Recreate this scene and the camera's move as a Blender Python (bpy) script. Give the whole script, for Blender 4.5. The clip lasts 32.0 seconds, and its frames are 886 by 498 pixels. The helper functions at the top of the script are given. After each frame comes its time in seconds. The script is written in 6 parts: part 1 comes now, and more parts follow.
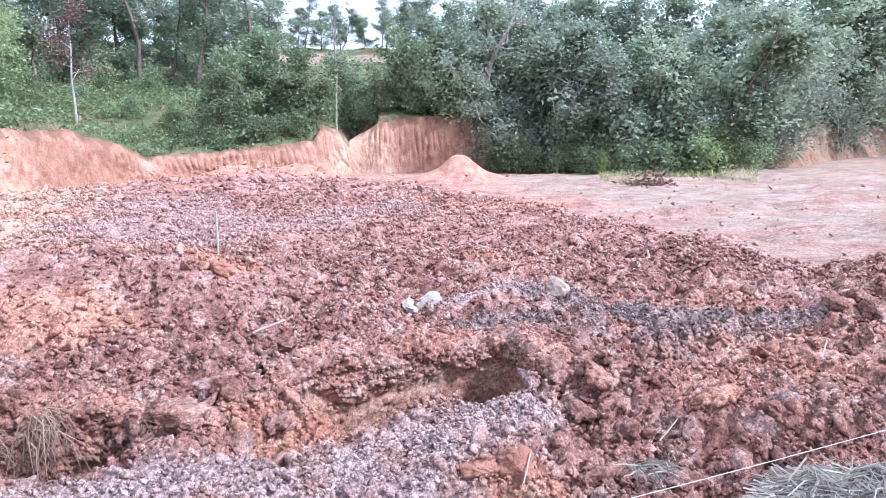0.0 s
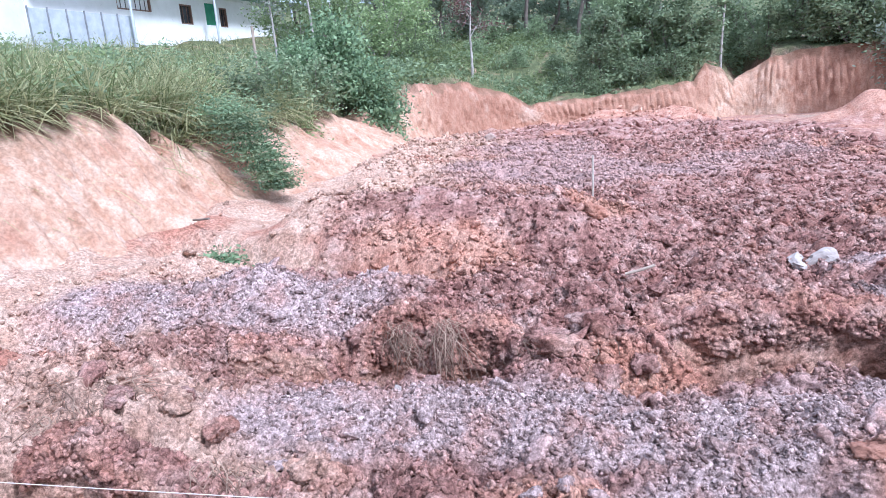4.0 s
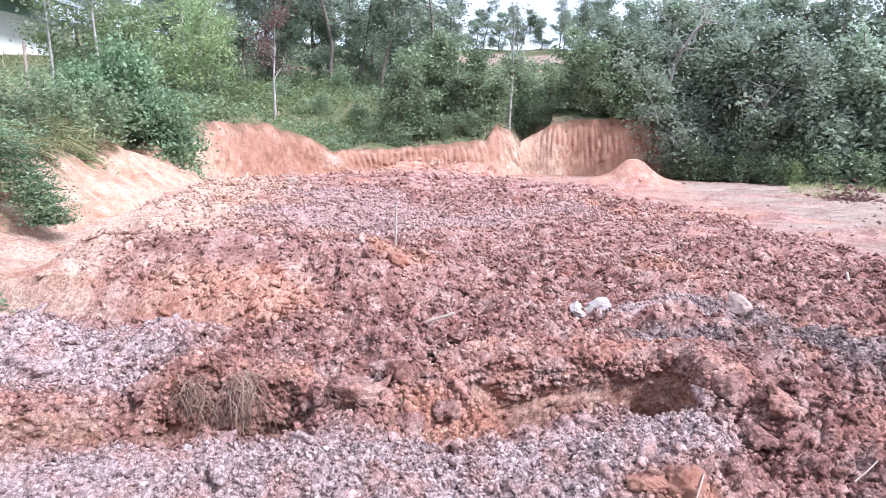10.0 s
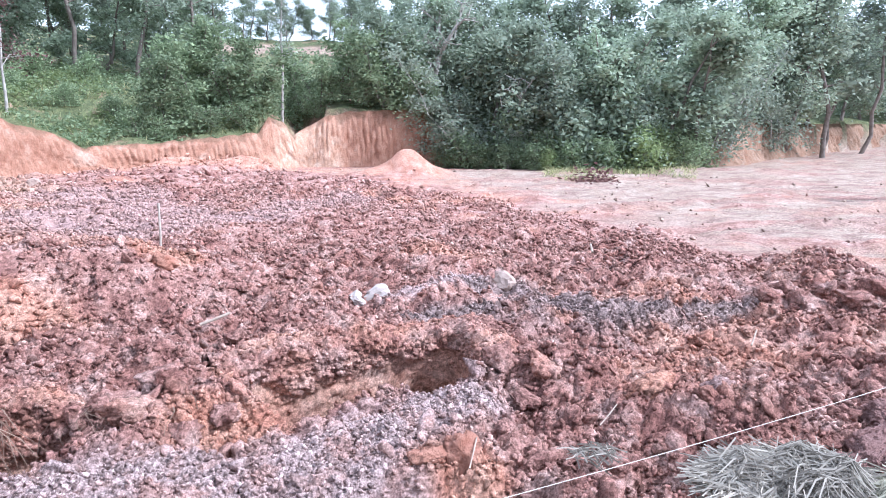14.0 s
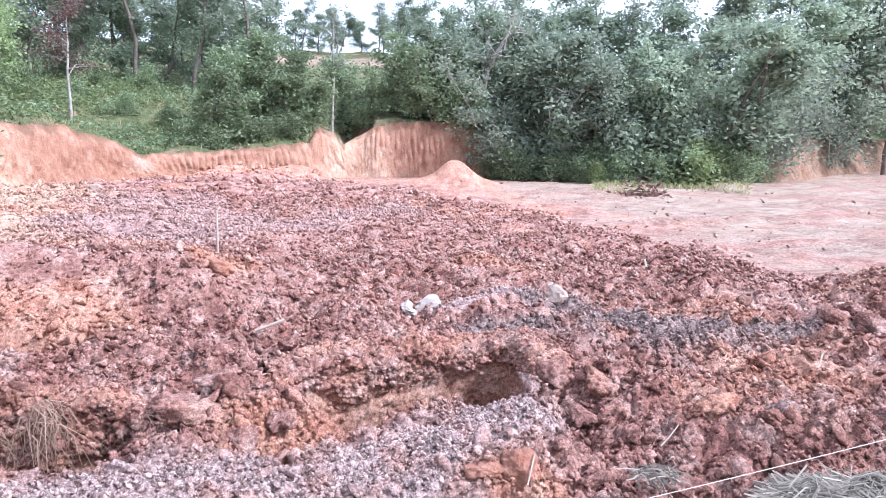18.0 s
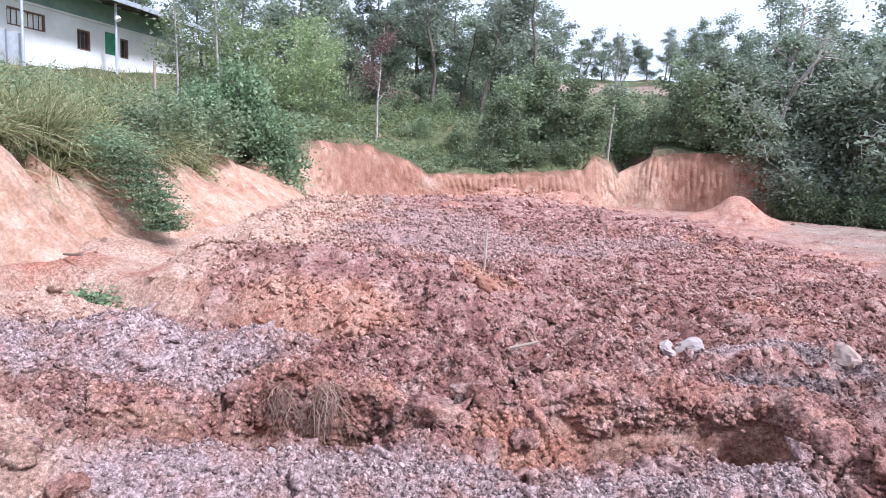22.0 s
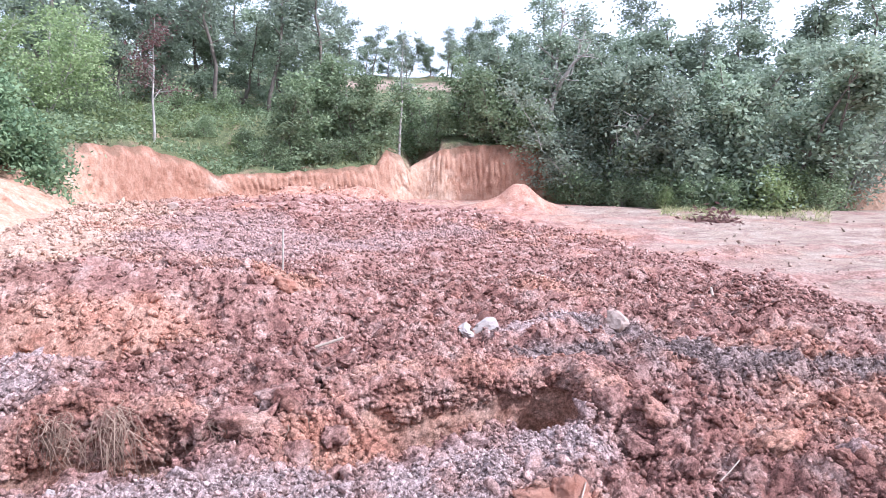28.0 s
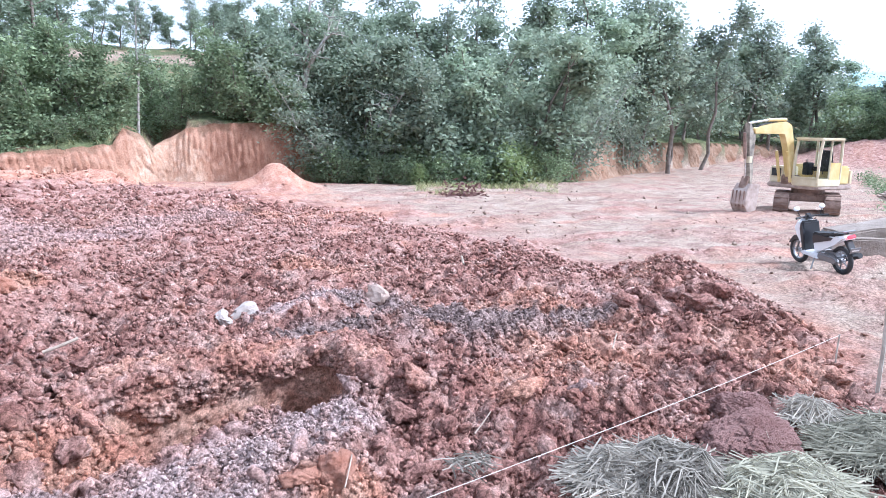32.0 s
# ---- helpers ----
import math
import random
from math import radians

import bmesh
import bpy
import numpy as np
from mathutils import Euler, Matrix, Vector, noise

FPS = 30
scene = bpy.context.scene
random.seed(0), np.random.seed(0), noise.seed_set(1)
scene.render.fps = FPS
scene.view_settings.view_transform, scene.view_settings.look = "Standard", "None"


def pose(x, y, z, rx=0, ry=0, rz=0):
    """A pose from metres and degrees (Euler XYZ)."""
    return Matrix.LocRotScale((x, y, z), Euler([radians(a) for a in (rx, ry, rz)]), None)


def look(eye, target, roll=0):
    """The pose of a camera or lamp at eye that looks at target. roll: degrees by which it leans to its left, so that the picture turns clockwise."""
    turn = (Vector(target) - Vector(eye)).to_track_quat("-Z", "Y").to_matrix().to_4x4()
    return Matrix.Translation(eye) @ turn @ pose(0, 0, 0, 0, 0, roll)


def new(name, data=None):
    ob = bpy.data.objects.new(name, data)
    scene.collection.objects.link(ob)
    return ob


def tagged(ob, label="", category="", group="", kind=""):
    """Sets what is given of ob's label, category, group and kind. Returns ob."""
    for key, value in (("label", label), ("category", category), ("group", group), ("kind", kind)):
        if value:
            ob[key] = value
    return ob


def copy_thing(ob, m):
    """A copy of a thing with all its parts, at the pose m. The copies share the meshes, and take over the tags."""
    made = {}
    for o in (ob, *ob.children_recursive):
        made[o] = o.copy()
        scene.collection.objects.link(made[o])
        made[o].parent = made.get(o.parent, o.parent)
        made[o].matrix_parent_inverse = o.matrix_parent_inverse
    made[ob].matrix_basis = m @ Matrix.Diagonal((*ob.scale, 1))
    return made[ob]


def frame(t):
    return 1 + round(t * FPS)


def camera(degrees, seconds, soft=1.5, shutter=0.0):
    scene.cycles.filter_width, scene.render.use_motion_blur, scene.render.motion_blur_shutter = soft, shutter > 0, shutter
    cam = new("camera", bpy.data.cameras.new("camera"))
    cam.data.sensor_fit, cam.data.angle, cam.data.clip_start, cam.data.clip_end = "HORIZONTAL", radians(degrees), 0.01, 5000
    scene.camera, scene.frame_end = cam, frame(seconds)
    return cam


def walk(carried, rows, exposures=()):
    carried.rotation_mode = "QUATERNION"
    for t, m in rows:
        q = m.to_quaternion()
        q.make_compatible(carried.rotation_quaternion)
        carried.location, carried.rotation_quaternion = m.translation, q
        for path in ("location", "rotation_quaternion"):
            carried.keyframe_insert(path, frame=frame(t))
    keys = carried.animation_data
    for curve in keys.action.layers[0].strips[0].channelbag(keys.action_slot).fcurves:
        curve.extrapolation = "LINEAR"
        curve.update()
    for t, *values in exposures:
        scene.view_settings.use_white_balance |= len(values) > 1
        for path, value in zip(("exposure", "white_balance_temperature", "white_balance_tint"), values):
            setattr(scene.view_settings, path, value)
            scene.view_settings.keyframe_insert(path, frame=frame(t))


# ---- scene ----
cam = camera(66.35, 32.0, soft=0.7, shutter=0.0)
PATH = [
    (0, (0.086, 0.084, 1.917), (0.528, 1.998, 1.542), -0.56),
    (0.5, (0.013, 0.065, 1.924), (0.138, 2.011, 1.480), -2.07),
    (1, (0.028, 0.084, 1.911), (-0.216, 1.984, 1.337), -3.02),
    (1.5, (0.004, 0.070, 1.888), (-0.315, 1.982, 1.393), -1.75),
    (2, (-0.018, 0.040, 1.898), (-0.565, 1.903, 1.417), -2.59),
    (2.5, (-0.023, 0.022, 1.885), (-0.555, 1.859, 1.299), -1.16),
    (3, (-0.005, 0.021, 1.927), (-0.737, 1.811, 1.417), -2.08),
    (3.5, (0.017, 0.020, 1.918), (-0.642, 1.847, 1.439), -3.22),
    (5.5, (0.076, 0.050, 1.897), (-0.393, 1.911, 1.333), -3.92),
    (6, (0.032, 0.062, 1.876), (-0.236, 1.976, 1.359), -1.70),
    (6.5, (-0.023, 0.075, 1.900), (-0.280, 1.999, 1.418), -0.71),
    (7, (-0.013, 0.080, 1.918), (-0.151, 2.011, 1.418), 0.24),
    (7.5, (-0.003, 0.060, 1.904), (0.046, 2.022, 1.520), 0.15),
    (8, (0.001, 0.065, 1.902), (0.144, 2.017, 1.489), 1.18),
    (8.5, (-0.000, 0.063, 1.906), (0.031, 2.022, 1.503), -0.54),
    (9, (-0.015, 0.048, 1.909), (-0.018, 2.010, 1.521), -0.38),
    (9.5, (-0.013, 0.044, 1.922), (-0.050, 2.005, 1.532), 0.43),
    (10, (-0.011, 0.048, 1.918), (-0.041, 2.012, 1.544), 0.77),
    (10.5, (-0.001, 0.047, 1.913), (-0.046, 2.011, 1.537), 0.22),
    (11, (0.003, 0.035, 1.878), (0.046, 1.974, 1.389), 0.37),
    (11.5, (-0.026, 0.036, 1.903), (0.136, 1.956, 1.365), 1.31),
    (12, (-0.044, 0.016, 1.863), (0.300, 1.938, 1.430), -0.24),
    (12.5, (-0.055, 0.023, 1.869), (0.316, 1.941, 1.443), 0.80),
    (13, (0.027, 0.023, 1.881), (0.531, 1.918, 1.483), 1.16),
    (13.5, (0.052, 0.040, 1.896), (0.648, 1.890, 1.426), 0.33),
    (14, (0.067, 0.023, 1.903), (0.657, 1.894, 1.514), 0.46),
    (14.5, (0.061, 0.025, 1.907), (0.674, 1.868, 1.432), 0.88),
    (15, (0.056, 0.011, 1.928), (0.688, 1.877, 1.582), 2.49),
    (15.5, (0.027, 0.001, 1.910), (0.510, 1.920, 1.620), 1.33),
    (17.5, (-0.018, 0.077, 1.909), (0.457, 1.994, 1.596), 1.34),
    (18, (-0.022, 0.076, 1.899), (0.448, 1.987, 1.541), 1.01),
    (18.5, (-0.049, 0.087, 1.907), (0.248, 2.027, 1.524), 0.29),
    (19, (-0.058, 0.075, 1.903), (0.023, 2.046, 1.572), -0.24),
    (19.5, (-0.051, 0.050, 1.914), (-0.119, 2.016, 1.551), -0.32),
    (20, (-0.040, 0.034, 1.917), (-0.174, 1.999, 1.566), -0.98),
    (20.5, (-0.025, 0.008, 1.912), (-0.252, 1.971, 1.605), -1.51),
    (21, (-0.029, -0.010, 1.914), (-0.340, 1.940, 1.602), 0.09),
    (21.5, (-0.005, -0.027, 1.918), (-0.423, 1.903, 1.603), 0.01),
    (22, (0.007, 0.013, 1.918), (-0.291, 1.966, 1.609), 2.99),
    (22.5, (-0.026, 0.024, 1.922), (-0.233, 1.983, 1.571), 1.36),
    (23, (-0.033, 0.033, 1.940), (-0.229, 2.004, 1.663), 1.60),
    (23.5, (-0.052, 0.029, 1.928), (-0.275, 1.997, 1.650), 0.16),
    (24, (-0.040, 0.041, 1.911), (-0.261, 2.007, 1.616), -0.09),
    (24.5, (-0.034, 0.054, 1.923), (-0.187, 2.021, 1.596), 0.26),
    (25, (-0.042, 0.044, 1.912), (-0.176, 2.009, 1.564), -0.39),
    (25.5, (-0.035, 0.046, 1.913), (-0.113, 1.999, 1.490), 1.76),
    (27.5, (-0.015, 0.046, 1.902), (-0.009, 2.021, 1.586), 1.00),
    (28, (0.028, 0.034, 1.901), (0.312, 1.992, 1.605), 1.33),
    (28.5, (0.073, 0.021, 1.905), (0.654, 1.901, 1.548), 0.73),
    (29, (0.103, -0.002, 1.910), (0.865, 1.815, 1.566), 0.43),
    (29.5, (0.158, 0.017, 1.906), (1.034, 1.791, 1.612), 0.55),
    (30, (0.200, 0.027, 1.887), (1.134, 1.775, 1.618), 1.08),
    (30.5, (0.196, 0.047, 1.885), (1.160, 1.769, 1.561), 0.50),
    (31, (0.163, 0.044, 1.888), (1.155, 1.754, 1.586), 0.03),
    (31.5, (0.136, 0.046, 1.879), (1.135, 1.745, 1.544), -0.50),
    (32, (0.085, 0.055, 1.880), (1.022, 1.789, 1.540), 1.35),
]
walk(cam, [(t, look(eye, target, roll)) for t, eye, target, roll in PATH],
     [(0, 0.92, 5180, 16), (1, 0.86, 5330, 16), (2, 0.76, 5160, 15), (3, 0.70, 5080, 15), (5.5, 0.67, 4900, 11), (6.5, 0.70, 4950, 11), (8, 0.84, 5150, 13), (10, 0.86, 5370, 16),
      (12, 0.92, 5120, 13), (14, 0.97, 5170, 13), (18, 0.97, 5320, 16), (20, 0.97, 5340, 16), (21, 0.84, 5380, 16), (22, 0.54, 5400, 19), (23, 0.78, 5370, 17), (24, 0.68, 5340, 18),
      (25, 0.80, 5330, 16), (28, 0.88, 5360, 18), (29, 0.93, 5320, 17), (29.8, 0.60, 5270, 16), (31, 0.56, 5300, 15), (31.5, 0.66, 5200, 15), (32, 0.88, 5170, 11)])

# ---- light ----
world = bpy.data.worlds.new("overcast_evening")
scene.world = world
world.use_nodes = True
wn = world.node_tree
wn.nodes.clear()
sky = wn.nodes.new("ShaderNodeTexSky")
sky.sky_type = "NISHITA"
sky.sun_disc = False
sky.sun_elevation = radians(47)
sky.sun_rotation = radians(120)
sky.air_density, sky.dust_density, sky.ozone_density = 1.0, 4.0, 1.0
veil = wn.nodes.new("ShaderNodeMix")          # thin bright cloud in front of the blue
veil.data_type = "RGBA"
veil.inputs["Factor"].default_value = 0.75
veil.inputs["B"].default_value = (9.2, 9.6, 10.2, 1)
back = wn.nodes.new("ShaderNodeBackground")
back.inputs["Strength"].default_value = 0.100
wout = wn.nodes.new("ShaderNodeOutputWorld")
wn.links.new(sky.outputs[0], veil.inputs["A"])
wn.links.new(veil.outputs["Result"], back.inputs["Color"])
wn.links.new(back.outputs[0], wout.inputs["Surface"])

sun_data = bpy.data.lights.new("sun", "SUN")
sun_data.energy, sun_data.angle, sun_data.color = 3.5, radians(8), (1.0, 0.96, 0.92)
sun = new("sun", sun_data)
sun.matrix_world = look((13, 0, 17), (0, 8, 0))


# ---- small numpy noise ----
def lattice(ix, iy, seed):
    n = (ix.astype(np.int64) * 374761393 + iy.astype(np.int64) * 668265263 + seed * 1442695041) & 0xFFFFFFFF
    n = ((n ^ (n >> 13)) * 1274126177) & 0xFFFFFFFF
    return ((n ^ (n >> 16)) & 0xFFFF) / 32767.5 - 1.0


def smooth_noise(x, y, seed=0):
    ix, iy = np.floor(x), np.floor(y)
    fx, fy = x - ix, y - iy
    u, v = fx * fx * (3 - 2 * fx), fy * fy * (3 - 2 * fy)
    a, b = lattice(ix, iy, seed), lattice(ix + 1, iy, seed)
    c, d = lattice(ix, iy + 1, seed), lattice(ix + 1, iy + 1, seed)
    return a + (b - a) * u + (c - a) * v + (a - b - c + d) * u * v


def fractal(x, y, seed=0, octaves=4, gain=0.5):
    total, amp = 0.0, 1.0
    for k in range(octaves):
        a = 0.6 * k + 0.3
        xr, yr = x * math.cos(a) - y * math.sin(a), x * math.sin(a) + y * math.cos(a)
        total = total + amp * smooth_noise(xr * 2**k, yr * 2**k, seed + 17 * k)
        amp *= gain
    return total


def lumps(x, y, size, seed=0):
    """Heights of packed round lumps of that size, 0 to 1."""
    gx, gy = x / size, y / size
    ix, iy = np.floor(gx), np.floor(gy)
    best = np.zeros_like(gx)
    for dx in (-1, 0, 1):
        for dy in (-1, 0, 1):
            cx, cy = ix + dx, iy + dy
            px = cx + 0.5 + 0.42 * lattice(cx, cy, seed + 1)
            py = cy + 0.5 + 0.42 * lattice(cx, cy, seed + 2)
            r = 0.55 + 0.25 * lattice(cx, cy, seed + 3)
            q = 1 - ((gx - px) ** 2 + (gy - py) ** 2) / (r * r)
            best = np.maximum(best, np.sqrt(np.clip(q, 0, 1)) * r)
    return best


def step(a, b, x):
    s = np.clip((x - a) / (b - a), 0, 1)
    return s * s * (3 - 2 * s)


def off_line(x, y, x1, y1, x2, y2):
    """Distance from a stretch of line, and how far along it."""
    dx, dy = x2 - x1, y2 - y1
    s = np.clip(((x - x1) * dx + (y - y1) * dy) / (dx * dx + dy * dy), 0, 1)
    return np.hypot(x - x1 - s * dx, y - y1 - s * dy), s


# ---- the plan of the cut: where its foot runs, and how high its brink stands ----
BRINK = [
    (-14.6, -20.0, 1.9), (-9.2, -4.0, 1.9), (-6.8, 3.0, 1.85), (-5.95, 6.0, 1.77), (-5.65, 8.6, 1.47), (-5.65, 11.0, 1.34),
    (-5.9, 14.0, 1.27), (-6.5, 17.5, 1.18), (-7.1, 20.0, 1.3), (-7.1, 20.9, 1.72), (-6.1, 23.2, 1.66), (-5.0, 24.7, 1.17),
    (-4.3, 25.3, 0.66), (-3.6, 25.7, 0.74), (-1.8, 26.4, 0.82), (0.3, 27.0, 1.03), (1.5, 27.5, 1.15), (1.85, 27.9, 1.75), (2.35, 28.1, 1.5),
    (2.85, 28.2, 0.95), (3.35, 28.8, 1.35), (3.9, 28.5, 1.75), (5.3, 28.8, 2.0), (8.3, 28.7, 2.1), (8.7, 28.5, 0.9),
    (9.6, 28.2, 0.65), (10.5, 27.8, 0.15), (13.0, 27.0, -0.1), (17.0, 25.8, -0.05), (20.5, 25.2, 0.6), (22.5, 26.0, 1.6),
    (26.0, 28.5, 1.8), (30.0, 30.5, 1.5), (36.0, 33.0, 1.5), (48.0, 34.0, 1.5), (70.0, 32.0, 2.0), (140.0, 20.0, 2.0),
]


def bank_lean(y):
    """How far the brink stands back from the foot: much at the left bank, little at the back."""
    return 0.35 + 1.2 * step(21.0, 16.0, y)


def cut_side(x, y):
    """Signed distance behind the foot of the cut (in front: negative), and the brink's height there."""
    best, side, top = np.full(x.shape, 1e9), np.zeros(x.shape), np.zeros(x.shape)
    for (x1, y1, z1), (x2, y2, z2) in zip(BRINK, BRINK[1:]):
        d, s = off_line(x, y, x1, y1, x2, y2)
        cross = (x2 - x1) * (y - y1) - (y2 - y1) * (x - x1)
        near = d < best - 1e-9
        best = np.where(near, d, best)
        side = np.where(near, np.sign(cross), side)
        top = np.where(near, z1 + (z2 - z1) * s, top)
    return best * side, top


FILL_EDGE = [(-9.0, -3.0), (4.2, 1.2), (5.2, 2.6), (6.15, 3.5), (7.1, 5.0), (7.3, 6.3), (6.7, 8.1), (6.9, 10.2), (6.8, 12.3), (6.2, 15.0),
             (5.4, 18.5), (4.2, 22.5), (1.5, 26.0), (-3.6, 25.0), (-6.6, 20.5), (-6.2, 16.5), (-5.6, 13.5), (-5.0, 10.2), (-4.4, 7.4), (-5.3, 6.2), (-6.0, 4.5)]


def inside_fill(x, y):
    """Signed distance inside the dug and dumped area."""
    best, odd = np.full(x.shape, 1e9), np.zeros(x.shape, bool)
    for (x1, y1), (x2, y2) in zip(FILL_EDGE, FILL_EDGE[1:] + FILL_EDGE[:1]):
        best = np.minimum(best, off_line(x, y, x1, y1, x2, y2)[0])
        if y1 != y2:
            odd ^= ((y1 > y) != (y2 > y)) & (x < (x2 - x1) * (y - y1) / (y2 - y1) + x1)
    return np.where(odd, best, -best)


PITS = [  # ends, half width, depth, softness of the rim
    (0.52, 4.86, 1.70, 5.16, 0.46, 1.0, 0.05),
    (-1.95, 4.32, -1.20, 4.40, 0.28, 0.95, 0.09),
    (-2.78, 4.08, -2.28, 4.16, 0.24, 0.50, 0.08),
    (-3.00, 2.28, -1.85, 2.15, 0.34, 0.62, 0.10),
    (-5.0, 4.1, -4.4, 4.2, 0.20, 0.22, 0.2),
    (-5.6, 6.75, -2.3, 6.35, 0.22, 0.38, 0.25),
    (0.82, 2.90, 1.32, 2.86, 0.24, 0.40, 0.14),
]
RIDGES = [  # ends, width, height
    (-2.2, 3.4, -0.75, 3.5, 0.35, 0.05), (-0.75, 3.5, 0.15, 3.5, 0.35, 0.03), (0.15, 3.5, 1.45, 3.95, 0.28, 0.04), (-0.1, 4.2, 0.6, 4.3, 0.14, -0.10), (-1.9, 3.9, -1.0, 4.0, 0.15, -0.10),
    (-4.9, 4.75, -3.5, 5.15, 0.45, 0.17), (-3.5, 5.15, -2.3, 5.15, 0.40, 0.19), (-2.3, 5.15, -0.4, 5.2, 0.30, 0.16), (-1.9, 4.8, -1.2, 4.85, 0.2, 0.12),
    (1.95, 4.5, 2.6, 4.2, 0.30, 0.12), (2.9, 3.5, 3.7, 3.0, 0.30, 0.16), (-4.2, 7.6, -1.2, 7.6, 0.62, 0.36),
    (-5.1, 11.2, -3.6, 12.0, 0.9, 0.22), (6.2, 5.2, 6.6, 6.0, 0.5, 0.16), (5.3, 8.3, 6.3, 8.6, 0.5, 0.12), (2.1, 5.6, 4.2, 5.1, 0.4, 0.08),
    (-1.8, 24.6, 0.6, 24.9, 0.9, 0.40), (6.0, 23.4, 6.15, 23.4, 0.62, 0.62), (5.1, 23.5, 7.0, 23.3, 0.75, 0.28), (16.5, 22.0, 20.0, 21.0, 1.2, 0.25), (12.0, 17.0, 14.5, 16.0, 0.8, 0.12),
    (-3.6, 3.1, -2.9, 2.9, 0.35, 0.12), (7.5, 22.5, 9.5, 22.5, 0.8, -0.15), (-0.9, 7.9, -0.2, 7.9, 0.25, 0.12), (48.5, 28.0, 60.0, 29.5, 3.4, 1.25), (50.0, 29.0, 78.0, 36.0, 11.0, 1.2), (68.0, 31.0, 82.0, 38.0, 7.0, 4.4),
    (-0.5, 4.5, -0.35, 4.6, 0.3, 0.12), (2.3, 5.0, 3.0, 4.9, 0.3, 0.08), (0.1, 5.35, 1.6, 5.75, 0.22, 0.10), (-1.9, 4.85, -1.2, 4.9, 0.2, 0.06), (-3.0, 3.4, -2.6, 3.3, 0.3, 0.1),
]


GRAVEL = ((-2.1, 3.35, -0.7, 3.5, 0.42), (-0.7, 3.5, 0.2, 3.4, 0.40), (0.2, 3.45, 1.45, 4.1, 0.36), (-4.8, 4.65, -3.6, 4.95, 0.55), (-3.6, 4.95, -2.35, 4.95, 0.55),
          (1.65, 6.75, 2.7, 7.15, 0.2), (0.2, 2.9, 0.6, 3.2, 0.35))


def gravel_at(x, y):
    n = fractal(x / 0.8, y / 0.8, 101, 4)
    grey = np.zeros_like(x)
    for x1, y1, x2, y2, w in GRAVEL:
        grey = np.maximum(grey, step(1.35, 0.55, off_line(x, y, x1, y1, x2, y2)[0] / w + 0.35 * n))
    return grey


def drift_at(x, y):
    """Where loose dirt lies in drifts over the hard yard."""
    return step(0.10, 0.65, fractal(x / 2.4 + 0.3 * y, y / 0.75, 411, 4)) * step(0.2, -0.4, inside_fill(x, y)) * step(2.0, 4.0, x)


